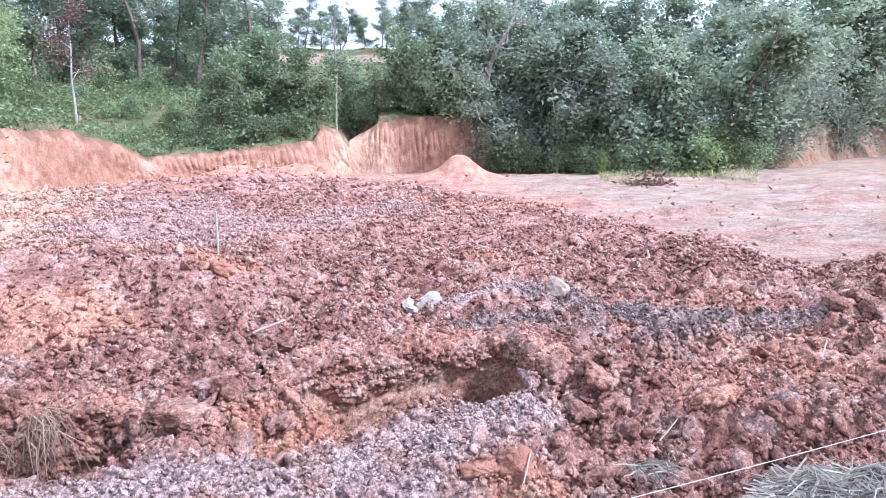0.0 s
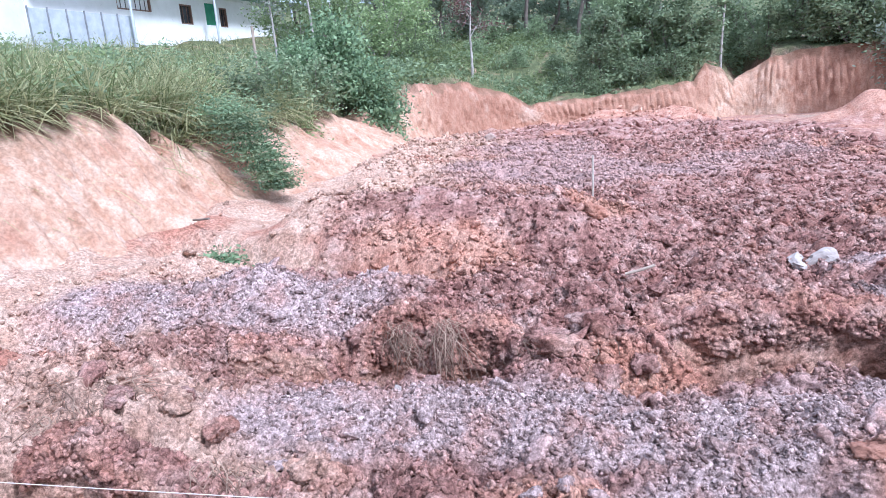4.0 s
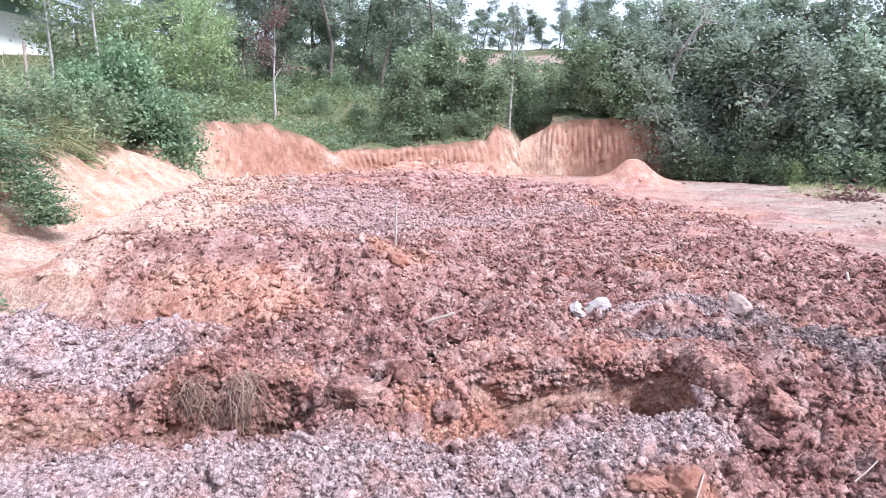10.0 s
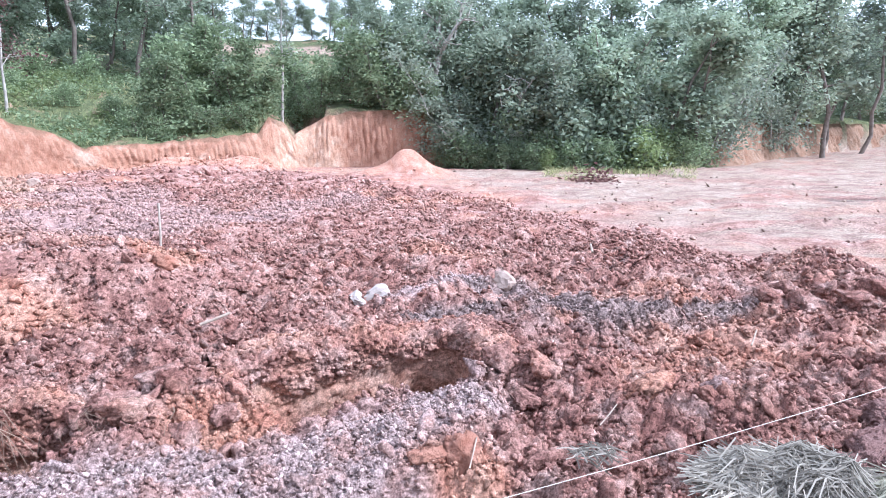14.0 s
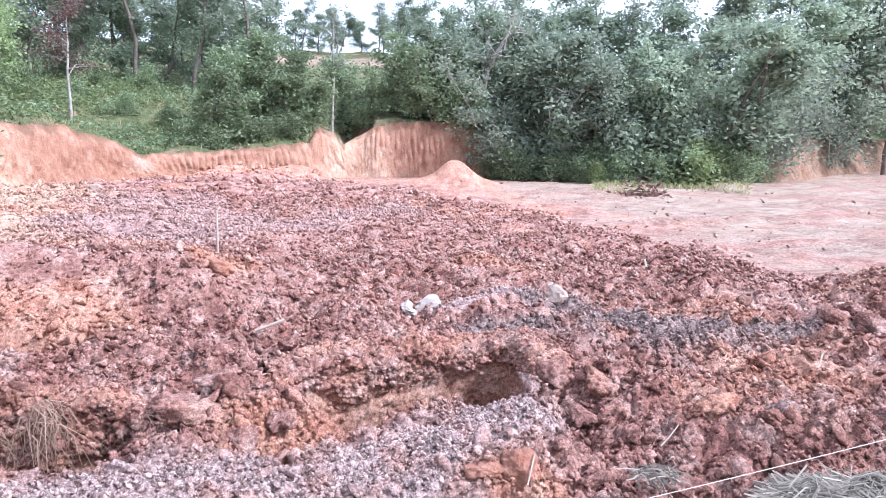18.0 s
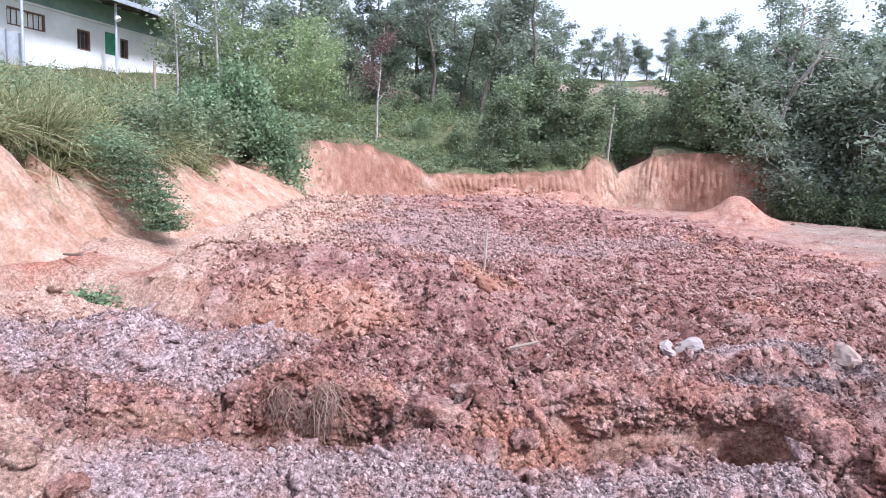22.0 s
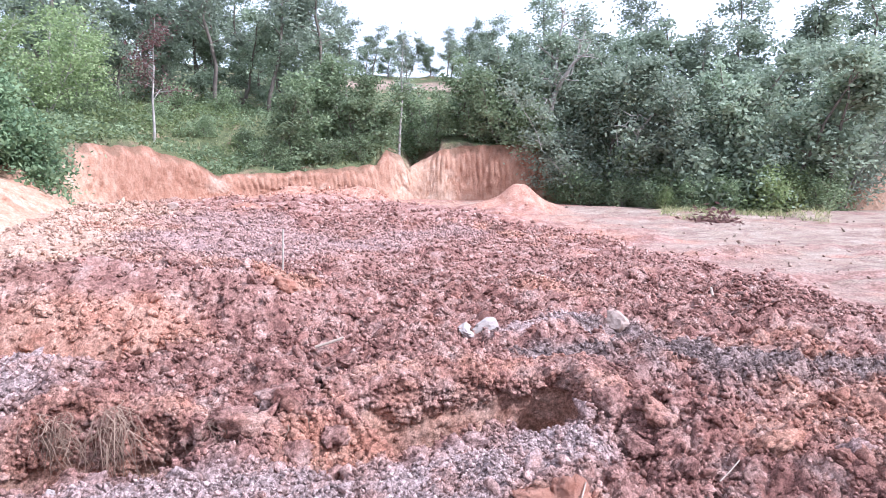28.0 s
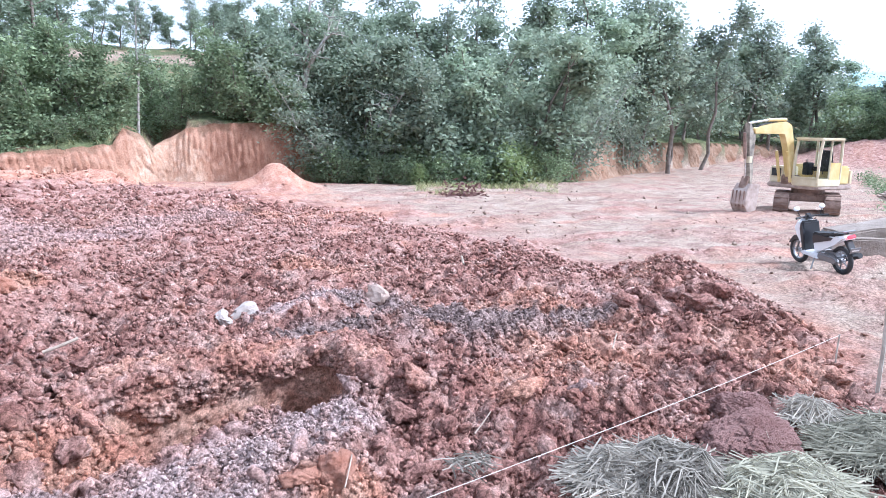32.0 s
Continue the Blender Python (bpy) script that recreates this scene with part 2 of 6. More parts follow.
def ground_height(x, y, fine=True):
    d = np.hypot(x, y)
    fill = inside_fill(x, y)
    wide = 1 + 0.28 * np.clip(d - 8, 0, 9) * step(0, 3, x)
    soft = step(-0.25, 0.45, (fill + (wide - 1) * 0.55 * fractal(x / 2.5, y / 0.6, 57, 3)) / wide)
    z = -0.012 * np.clip(d - 7, 0, 26) + 0.05 * fractal(x / 5, y / 5, 3, 3) * step(3, 12, d)
    z = z + 0.18 * soft * step(6.2, 8.5, d) + 0.30 * step(1.9, 0.9, d)
    z = z + 0.16 * soft * step(2.0, -5.0, x) * step(6.5, 8.5, y)
    for x1, y1, x2, y2, w, h in RIDGES:
        z = z + h * np.exp(-((off_line(x, y, x1, y1, x2, y2)[0] / w) ** 2))
    back_of, top = cut_side(x, y)
    left = step(21.5, 20.0, y) * step(-3, -4.5, x)
    z = z + 0.30 * np.clip(1 + back_of / 1.6, 0, 1) ** 1.5 * left * (1 + 0.4 * fractal(x / 0.9, y / 0.9, 91, 3))
    patchy = step(-0.5, 0.35, fractal(x / 1.8, y / 0.9, 55, 3))
    rough = 0.10 + 0.90 * soft * step(36, 20, d) * (1 - (0.55 - 0.55 * patchy) * step(4.5, 7.5, d))
    if fine:
        wx, wy = x + 0.12 * fractal(x * 3, y * 3, 21, 3), y + 0.12 * fractal(x * 3, y * 3, 22, 3)
        vx, vy = x + 0.04 * fractal(x * 11, y * 11, 23, 2), y + 0.04 * fractal(x * 11, y * 11, 24, 2)
        bits = 0.12 * fractal(wx / 0.9, wy / 0.9, 5, 3) + 0.10 * lumps(wx, wy, 0.36, 31) + (0.05 + 0.05 * step(9, 6, d)) * lumps(vx, vy, 0.19, 41)
        bits = bits + 0.075 * lumps(vx, vy, 0.095, 45) * step(14, 8, d) + 0.03 * lumps(vx, vy, 0.045, 46) * step(9, 6, d) + 0.018 * fractal(x * 18, y * 18, 47, 2) * step(14, 7, d) - 0.13
        heap_of = np.clip(gravel_at(x, y), 0, 1) * step(9, 7, d)
        bits = bits * (1 - 0.62 * heap_of) + heap_of * (0.024 * lumps(vx, vy, 0.034, 49) + 0.03 * fractal(x / 0.35, y / 0.35, 51, 2) - 0.03)
        calm = np.ones_like(x)
        for x1, y1, x2, y2, w, depth, rim in PITS:
            calm = np.minimum(calm, 0.25 + 0.75 * step(w * 0.7, w + rim + 0.1, off_line(x, y, x1, y1, x2, y2)[0]))
        z = z + rough * calm * bits
        z = z + drift_at(x, y) * step(0, -1, back_of) * step(30, 18, d) * (0.03 + 0.07 * lumps(wx, wy, 0.24, 67) + 0.03 * lumps(vx, vy, 0.11, 68))
        ruts = np.abs(fractal(x / 6 + y / 2.2, y / 9, 61, 3))
        z = z + (1 - soft) * step(2, 4, d) * step(0, -1, back_of) * (0.03 * lumps(wx, wy, 0.5, 65) + 0.03 * fractal(x / 0.8, y / 0.5, 66, 4)) * step(-2, 2, x)
        z = z - 0.08 * (1 - soft) * step(0.25, 0.0, ruts) * step(-0.3, -1.5, fill) * step(0, -1, back_of) * step(4, 7, d)
    for x1, y1, x2, y2, w, depth, rim in PITS:
        e = off_line(x, y, x1, y1, x2, y2)[0] + 0.05 * fractal(x / 0.3, y / 0.3, 71, 3)
        z = z - depth * step(w + rim, w - rim * 0.5, e)
    top = top + (1.4 - top) * step(1.5, 7.0, back_of)
    hill = top + 0.185 * np.clip(back_of - bank_lean(y), 0, 40) + 0.05 * np.clip(back_of - 40, 0, 300) + 0.16 * fractal(x / 2.2, y / 2.2, 81, 3)
    gully = np.exp(-((off_line(x, y, 3.0, 27.0, 3.3, 32.0)[0] / 0.55) ** 2))
    hill = hill - 0.9 * gully
    return z + (np.maximum(hill, z) - z) * step(bank_lean(y) - 0.05, bank_lean(y) + 0.28, back_of)


def soil_masks(x, y):
    """How much of each soil lies at a place: grey gravel, black earth, pale hard yard, orange clay, turf."""
    n = fractal(x / 0.8, y / 0.8, 101, 4)
    m = fractal(x / 3.0, y / 3.0, 111, 3)
    fill = inside_fill(x, y)
    grey = gravel_at(x, y)
    for x1, y1, x2, y2, w in ((-1.4, 13.0, -2.6, 16.0, 1.5), (-2.5, 10.5, 0.5, 12.5, 0.9), (1.0, 13.5, 2.5, 15.0, 0.8), (-3.2, 11.5, -2.5, 12.5, 0.6)):
        grey = np.maximum(grey, 0.5 * step(1.5, 0.3, off_line(x, y, x1, y1, x2, y2)[0] / w + 0.6 * n))
    dark = np.zeros_like(x)
    for x1, y1, x2, y2, w in ((2.35, 5.9, 3.8, 5.6, 0.58), (2.6, 6.9, 3.3, 6.7, 0.22), (3.9, 5.6, 4.9, 5.4, 0.22)):
        dark = np.maximum(dark, 0.82 * step(1.5, 0.4, off_line(x, y, x1, y1, x2, y2)[0] / w + 0.7 * n + 0.35 * fractal(x / 0.25, y / 0.25, 103, 2)))
    far_off = np.clip(np.hypot(x, y) - 8, 0, 9) * step(0, 3, x)
    pale = step(0.25 + 0.05 * far_off, -0.5 - 0.28 * far_off, fill + 0.35 * n + 0.12 * far_off * fractal(x / 2.5, y / 0.6, 57, 3)) * (1 - 0.5 * drift_at(x, y))
    orange = 0.75 * step(0.25, 1.0, n * 0.7 + m * 0.6 + 0.30 * step(0.5, 2.5, x) * step(10, 5, y) + 0.22 * step(2, 5, x))
    for x1, y1, x2, y2, w in ((-2.7, 4.2, -2.3, 4.3, 0.3), (0.1, 4.9, 1.6, 5.35, 0.22), (-2.2, 2.4, -2.8, 2.5, 0.3), (-2.9, 6.75, -1.7, 6.75, 0.42), (-0.74, 7.85, -0.5, 7.85, 0.22), (1.0, 3.3, 1.3, 3.22, 0.16), (-0.6, 2.72, 0.25, 2.78, 0.22), (-0.2, 4.25, 0.1, 4.25, 0.25), (5.3, 23.5, 6.9, 23.3, 0.9), (-4.5, 24.3, 5.5, 25.9, 0.9)):
        orange = np.maximum(orange, step(1.4, 0.5, off_line(x, y, x1, y1, x2, y2)[0] / w + 0.4 * n))
    back_of, top = cut_side(x, y)
    apron = step(-3.4, -1.2, back_of + 0.6 * n) * step(-2, -4, x) * step(24, 19, y)
    apron = np.maximum(apron, 0.85 * step(1.5, 0.6, off_line(x, y, -4.6, 3.1, -2.5, 2.6)[0] / 0.85 + 0.5 * n))
    pale = pale * (1 - 0.9 * step(2.6, 1.4, np.hypot(x - 5.6, y - 23.3)))
    pale = pale * (1 - 0.8 * step(-3.5, -1.5, back_of + n) * step(12, 9, x) * step(15, 18, y))
    pale = pale * (1 - 0.9 * step(7, 4, np.hypot(x - 52, y - 29) / 2))
    turf = step(bank_lean(y), bank_lean(y) + 0.3, back_of + 0.12 * n) * step(60, 46, back_of + 4 * m)
    strip = 0.8 * step(27, 29, back_of + m) * step(36, 33, back_of + m) * step(-3, 1, x) * step(16, 12, x)
    wash = np.exp(-((off_line(x, y, 3.1, 27.5, 3.6, 31.5)[0] / 0.75) ** 2))
    turf, pale = turf * (1 - strip) * (1 - wash), np.maximum(pale, strip)
    orange = np.maximum(orange, wash)
    for x1, y1, x2, y2, w in ((8.2, 8.8, 11.8, 7.7, 0.35), (7.8, 10.0, 9.5, 10.4, 0.3), (13.0, 14.5, 16.5, 14.0, 0.4), (8.6, 7.2, 9.6, 6.9, 0.2), (10.0, 12.5, 12.0, 12.8, 0.3)):
        pale = pale * (1 - 0.75 * step(1.5, 0.5, off_line(x, y, x1, y1, x2, y2)[0] / w + 0.8 * n))
    return {"grey": grey, "dark": dark, "pale": pale, "orange": orange, "turf": turf, "tan": apron}


# ---- node helpers ----
def new_material(name):
    mat = bpy.data.materials.new(name)
    mat.use_nodes = True
    return mat, mat.node_tree, mat.node_tree.nodes["Principled BSDF"]


def add(tree, kind, **values):
    node = tree.nodes.new(kind)
    for key, value in values.items():
        node.inputs[key].default_value = value
    return node


def mix_colour(tree, factor, a, b):
    node = tree.nodes.new("ShaderNodeMix")
    node.data_type = "RGBA"
    for socket, value in (("Factor", factor), ("A", a), ("B", b)):
        if isinstance(value, tuple):
            node.inputs[socket].default_value = (*value, 1)
        elif isinstance(value, float):
            node.inputs[socket].default_value = value
        else:
            tree.links.new(value, node.inputs[socket])
    return node.outputs["Result"]


def ramp(tree, value, low, high):
    node = tree.nodes.new("ShaderNodeMapRange")
    node.inputs["From Min"].default_value, node.inputs["From Max"].default_value = low, high
    tree.links.new(value, node.inputs["Value"])
    return node.outputs["Result"]


def grain(tree, scale, detail=4.0, rough=0.6):
    where = tree.nodes.new("ShaderNodeNewGeometry")
    node = add(tree, "ShaderNodeTexNoise", Scale=scale, Detail=detail, Roughness=rough)
    tree.links.new(where.outputs["Position"], node.inputs["Vector"])
    return node.outputs["Fac"]


def relief(tree, shader, height, strength, distance):
    bump = add(tree, "ShaderNodeBump", Strength=strength, Distance=distance)
    tree.links.new(height, bump.inputs["Height"])
    tree.links.new(bump.outputs["Normal"], shader.inputs["Normal"])


def mask_of(tree, name):
    node = tree.nodes.new("ShaderNodeAttribute")
    node.attribute_name = name
    return node.outputs["Fac"]


def soil_material():
    mat, tree, sh = new_material("soil")
    big, mid, small = grain(tree, 0.9), grain(tree, 4.0), grain(tree, 28.0, 6.0, 0.7)
    piece = tree.nodes.new("ShaderNodeNewGeometry").outputs["Random Per Island"]
    clay = mix_colour(tree, ramp(tree, big, 0.35, 0.65), (0.30, 0.15, 0.12), (0.39, 0.225, 0.185))
    clay = mix_colour(tree, ramp(tree, mid, 0.48, 0.70), clay, (0.52, 0.36, 0.31))
    clay = mix_colour(tree, ramp(tree, mid, 0.47, 0.32), clay, (0.20, 0.098, 0.082))
    colour = mix_colour(tree, mask_of(tree, "orange"), clay, mix_colour(tree, ramp(tree, mid, 0.38, 0.65), (0.43, 0.21, 0.145), (0.57, 0.345, 0.255)))
    yard = mix_colour(tree, ramp(tree, big, 0.35, 0.68), (0.365, 0.28, 0.217), (0.455, 0.37, 0.30))
    yard = mix_colour(tree, ramp(tree, mid, 0.54, 0.70), yard, (0.34, 0.22, 0.175))
    where = tree.nodes.new("ShaderNodeNewGeometry")
    drawn = tree.nodes.new("ShaderNodeVectorMath")
    drawn.operation = "MULTIPLY"
    drawn.inputs[1].default_value = (0.7, 1.7, 1.0)
    tree.links.new(where.outputs["Position"], drawn.inputs[0])
    tyre = add(tree, "ShaderNodeTexNoise", Scale=1.6, Detail=6.0, Roughness=0.65)
    tree.links.new(drawn.outputs[0], tyre.inputs["Vector"])
    yard = mix_colour(tree, ramp(tree, tyre.outputs["Fac"], 0.47, 0.63), yard, (0.29, 0.20, 0.165))
    yard = mix_colour(tree, ramp(tree, tyre.outputs["Fac"], 0.42, 0.25), yard, (0.50, 0.42, 0.35))
    colour = mix_colour(tree, mask_of(tree, "pale"), colour, yard)
    foot = mix_colour(tree, ramp(tree, mid, 0.35, 0.68), (0.48, 0.305, 0.22), (0.62, 0.445, 0.345))
    foot = mix_colour(tree, ramp(tree, big, 0.52, 0.66), foot, (0.42, 0.20, 0.14))
    colour = mix_colour(tree, mask_of(tree, "tan"), colour, foot)
    gravel = mix_colour(tree, ramp(tree, small, 0.35, 0.7), (0.40, 0.30, 0.28), (0.55, 0.425, 0.40))
    gravel = mix_colour(tree, ramp(tree, mid, 0.46, 0.64), gravel, (0.45, 0.29, 0.25))
    colour = mix_colour(tree, mask_of(tree, "grey"), colour, gravel)
    colour = mix_colour(tree, mask_of(tree, "dark"), colour, mix_colour(tree, ramp(tree, small, 0.4, 0.7), (0.20, 0.157, 0.147), (0.36, 0.292, 0.276)))
    turf = mix_colour(tree, ramp(tree, mid, 0.35, 0.65), (0.09, 0.11, 0.055), (0.17, 0.19, 0.09))
    turf = mix_colour(tree, ramp(tree, big, 0.56, 0.68), turf, (0.36, 0.25, 0.17))
    colour = mix_colour(tree, mask_of(tree, "turf"), colour, turf)
    lot = mix_colour(tree, piece, (0.58, 0.56, 0.55), (1.40, 1.40, 1.40))
    lot = mix_colour(tree, mask_of(tree, "loose"), (1.0, 1.0, 1.0), lot)
    shade = tree.nodes.new("ShaderNodeMix")
    shade.data_type, shade.blend_type = "RGBA", "MULTIPLY"
    shade.inputs["Factor"].default_value = 1.0
    tree.links.new(colour, shade.inputs["A"])
    tree.links.new(lot, shade.inputs["B"])
    colour = shade.outputs["Result"]
    fleck = mix_colour(tree, ramp(tree, small, 0.40, 0.60), (0.58, 0.56, 0.55), (1.25, 1.235, 1.23))
    speck = mix_colour(tree, ramp(tree, grain(tree, 75.0, 3.0, 0.7), 0.40, 0.58), (0.74, 0.71, 0.70), (1.22, 1.22, 1.22))
    times = tree.nodes.new("ShaderNodeMix")
    times.data_type, times.blend_type = "RGBA", "MULTIPLY"
    times.inputs["Factor"].default_value = 1.0
    tree.links.new(colour, times.inputs["A"])
    tree.links.new(fleck, times.inputs["B"])
    again = tree.nodes.new("ShaderNodeMix")
    again.data_type, again.blend_type = "RGBA", "MULTIPLY"
    again.inputs["Factor"].default_value = 1.0
    tree.links.new(times.outputs["Result"], again.inputs["A"])
    tree.links.new(speck, again.inputs["B"])
    tree.links.new(again.outputs["Result"], sh.inputs["Base Color"])
    sh.inputs["Roughness"].default_value = 0.95
    sh.inputs["Specular IOR Level"].default_value = 0.15
    relief(tree, sh, grain(tree, 40.0, 8.0, 0.75), 0.9, 0.030)
    return mat


SOIL = soil_material()


def mesh_object(name, verts, faces, material, parent=None, smooth=False):
    me = bpy.data.meshes.new(name)
    verts = np.asarray(verts, np.float32)
    faces = np.asarray(faces, np.int32)
    k = faces.shape[1]
    me.vertices.add(len(verts))
    me.vertices.foreach_set("co", verts.ravel())
    me.loops.add(faces.size)
    me.loops.foreach_set("vertex_index", faces.ravel())
    me.polygons.add(len(faces))
    me.polygons.foreach_set("loop_start", np.arange(0, faces.size, k, dtype=np.int32))
    if smooth:
        me.polygons.foreach_set("use_smooth", np.ones(len(faces), bool))
    me.update(calc_edges=True)
    me.materials.append(material)
    ob = new(name, me)
    ob.parent = parent
    return ob


def put_masks(ob, x, y, loose=0.0):
    masks = soil_masks(x, y)
    masks["loose"] = np.full(x.shape, loose)
    for key, value in masks.items():
        at = ob.data.attributes.new(key, "FLOAT", "POINT")
        at.data.foreach_set("value", value.astype(np.float32))


# ---- the ground: one sheet, finest in the dug area, out to the horizon ----
turns = np.radians(np.concatenate([np.arange(-180, -58, 4.0), np.arange(-58, 68, 0.19), np.arange(68, 180, 4.0)]))
rings = np.concatenate([[0.001, 0.5, 1.0, 1.3, 1.6, 1.9], np.geomspace(2.1, 8.5, 430)[:-1], np.geomspace(8.5, 34.0, 270)[:-1], np.geomspace(34, 120, 40)[:-1], np.geomspace(120, 2500, 14)])
A, R = np.meshgrid(turns, rings)
GX, GY = (R * np.sin(A)).ravel(), (R * np.cos(A)).ravel()
GZ = ground_height(GX, GY)
na, nr = len(turns), len(rings)
i = np.arange(nr - 1)[:, None] * na
j = np.arange(na)[None]
jn = (j + 1) % na
quads = np.stack([i + j, i + na + j, i + na + jn, i + jn], -1).reshape(-1, 4)[:, ::-1]
ground = tagged(mesh_object("ground", np.stack([GX, GY, GZ], 1), quads, SOIL, smooth=False), "dug-up red clay ground with trenches, gravel and a pale hard yard", "ground", kind="structure")
put_masks(ground, GX, GY)

# ---- the cut banks: steep faces scored by the digger's teeth ----
def bank_material():
    mat, tree, sh = new_material("bank_clay")
    where = tree.nodes.new("ShaderNodeNewGeometry")
    flat = tree.nodes.new("ShaderNodeVectorMath")
    flat.operation = "MULTIPLY"
    flat.inputs[1].default_value = (5.0, 5.0, 2.6)
    tree.links.new(where.outputs["Position"], flat.inputs[0])
    streak = add(tree, "ShaderNodeTexNoise", Scale=1.0, Detail=5.0, Roughness=0.65)
    tree.links.new(flat.outputs[0], streak.inputs["Vector"])
    streak = streak.outputs["Fac"]
    big, small = grain(tree, 0.8), grain(tree, 22.0, 5.0, 0.7)
    tan = mix_colour(tree, ramp(tree, streak, 0.35, 0.65), (0.63, 0.375, 0.25), (0.83, 0.585, 0.435))
    tan = mix_colour(tree, ramp(tree, grain(tree, 2.6, 5.0), 0.54, 0.68), tan, (0.85, 0.635, 0.49))
    tan = mix_colour(tree, ramp(tree, big, 0.53, 0.70), tan, (0.58, 0.30, 0.20))
    red = mix_colour(tree, ramp(tree, streak, 0.35, 0.68), (0.44, 0.225, 0.15), (0.60, 0.36, 0.255))
    red = mix_colour(tree, ramp(tree, big, 0.58, 0.70), red, (0.66, 0.49, 0.38))
    colour = mix_colour(tree, mask_of(tree, "red"), tan, red)
    colour = mix_colour(tree, mask_of(tree, "humus"), colour, (0.13, 0.085, 0.05))
    fleck = mix_colour(tree, ramp(tree, small, 0.32, 0.68), (0.53, 0.50, 0.485), (0.93, 0.92, 0.92))
    times = tree.nodes.new("ShaderNodeMix")
    times.data_type, times.blend_type = "RGBA", "MULTIPLY"
    times.inputs["Factor"].default_value = 1.0
    tree.links.new(colour, times.inputs["A"])
    tree.links.new(fleck, times.inputs["B"])
    tree.links.new(times.outputs["Result"], sh.inputs["Base Color"])
    sh.inputs["Roughness"].default_value = 0.95
    sh.inputs["Specular IOR Level"].default_value = 0.1
    relief(tree, sh, grain(tree, 14.0, 8.0, 0.75), 0.8, 0.06)
    return mat


BANK = bank_material()


def bank(name, first, last, label, lean=None, spacing=0.03, rows=60):
    line = np.array(BRINK[first:last], float)
    seg = np.hypot(*np.diff(line[:, :2], axis=0).T)
    run = np.r_[0, np.cumsum(seg)]
    s = np.arange(0, run[-1], spacing)
    px, py, top = (np.interp(s, run, line[:, k]) for k in range(3))
    ker = np.ones(31) / 31
    px, py = (np.convolve(np.pad(v, 15, "edge"), ker, "valid") for v in (px, py))
    tx, ty = np.gradient(px), np.gradient(py)
    size = np.hypot(tx, ty)
    nx, ny = ty / size, -tx / size                       # out of the face, to the pit
    top = top + (0.045 + 0.055 * step(22, 18, py)) * fractal(s / 0.4, s * 0 + first, 201, 4) + (0.16 * smooth_noise(s / 1.3, s * 0 + 3, 202) + 0.12 * smooth_noise(s / 0.45, s * 0 + 5, 203)) * step(19, 16, py)
    floor = ground_height(px + nx * 0.3, py + ny * 0.3, False) - 0.3
    u = np.linspace(0, 1, rows)[:, None]
    z = floor + (top + 0.03 - floor) * u
    lean = bank_lean(py)[None] + 0.1 if lean is None else lean
    back_set = -0.15 + lean * u**1.15 + 0.16 * np.clip(u - 0.86, 0, 1) / 0.14 * 0.4
    at_back = step(19.0, 22.0, py)[None]
    slant = s[None] + 0.08 * fractal(s[None] / 1.5 + 0 * u, u * 1.5, 222, 2) + 0.75 * u * (1 - at_back)
    worn = 0.45 + 0.6 * smooth_noise(slant / 0.6, u * 3, 223) + 0.5 * smooth_noise(slant / 1.9, u * 2, 224)
    upper = 1 - at_back * step(0.62, 0.42, u + 0.1 * smooth_noise(s[None] / 1.1 + 0 * u, u, 225))
    teeth = (0.075 + 0.045 * at_back) * np.abs(np.sin(slant * 13 + 0.5 * fractal(slant / 1.6, u * 0.6, 221, 2))) ** 0.6 * np.clip(worn, 0, 1.2) * upper * step(0.05, 0.3, u) * step(0.98, 0.82, u)
    scale = 0.38 + 0.42 * step(21, 18, py)[None]
    wash = 0.30 * scale * fractal(s[None] / 1.5 + 0 * u, u * 1.2, 231, 4) + 0.05 * fractal(s[None] / 0.16 + 0 * u, u * 7, 241, 4) + (0.075 - 0.04 * at_back) * fractal(slant / 0.13, u * 1.6, 242, 4)
    foot = 0.35 * np.exp(-u / 0.12)
    out = -back_set + teeth + wash * np.sin(np.pi * np.clip(u + 0.12, 0, 1)) + foot
    vx, vy = px + nx * out, py + ny * out
    n, m = len(s), rows
    i, j = np.arange(m - 1)[:, None] * n, np.arange(n - 1)[None]
    faces = np.stack([i + j, i + j + 1, i + n + j + 1, i + n + j], -1).reshape(-1, 4)
    ob = mesh_object(name, np.stack([vx.ravel(), vy.ravel(), z.ravel()], 1), faces, BANK)
    red = step(20.0, 22.5, vy) * step(19, 14, vx) * (0.75 + 0.35 * step(4.2, 5.0, vx) + 0.35 * step(1.5, -2.0, vx) - 0.7 * step(1.7, 2.2, vx) * step(5.0, 4.2, vx))
    humus = step(0.86, 0.99, u + 0.10 * fractal(s[None] / 0.3 + 0 * u, u * 4, 251, 3)) * (0.5 + 0.5 * step(21, 18, py)[None]) + 0.55 * step(16, 19, px)[None]
    for key, value in (("red", red), ("humus", humus)):
        at = ob.data.attributes.new(key, "FLOAT", "POINT")
        at.data.foreach_set("value", np.broadcast_to(value, z.shape).astype(np.float32).ravel())
    return tagged(ob, label, "earth bank", kind="structure")


bank("earth_bank_left", 1, 28, "steep orange and red clay bank scored by digging")
bank("earth_bank_right", 28, 35, "pale tan earth bank under the trees", 0.9, spacing=0.07, rows=30)


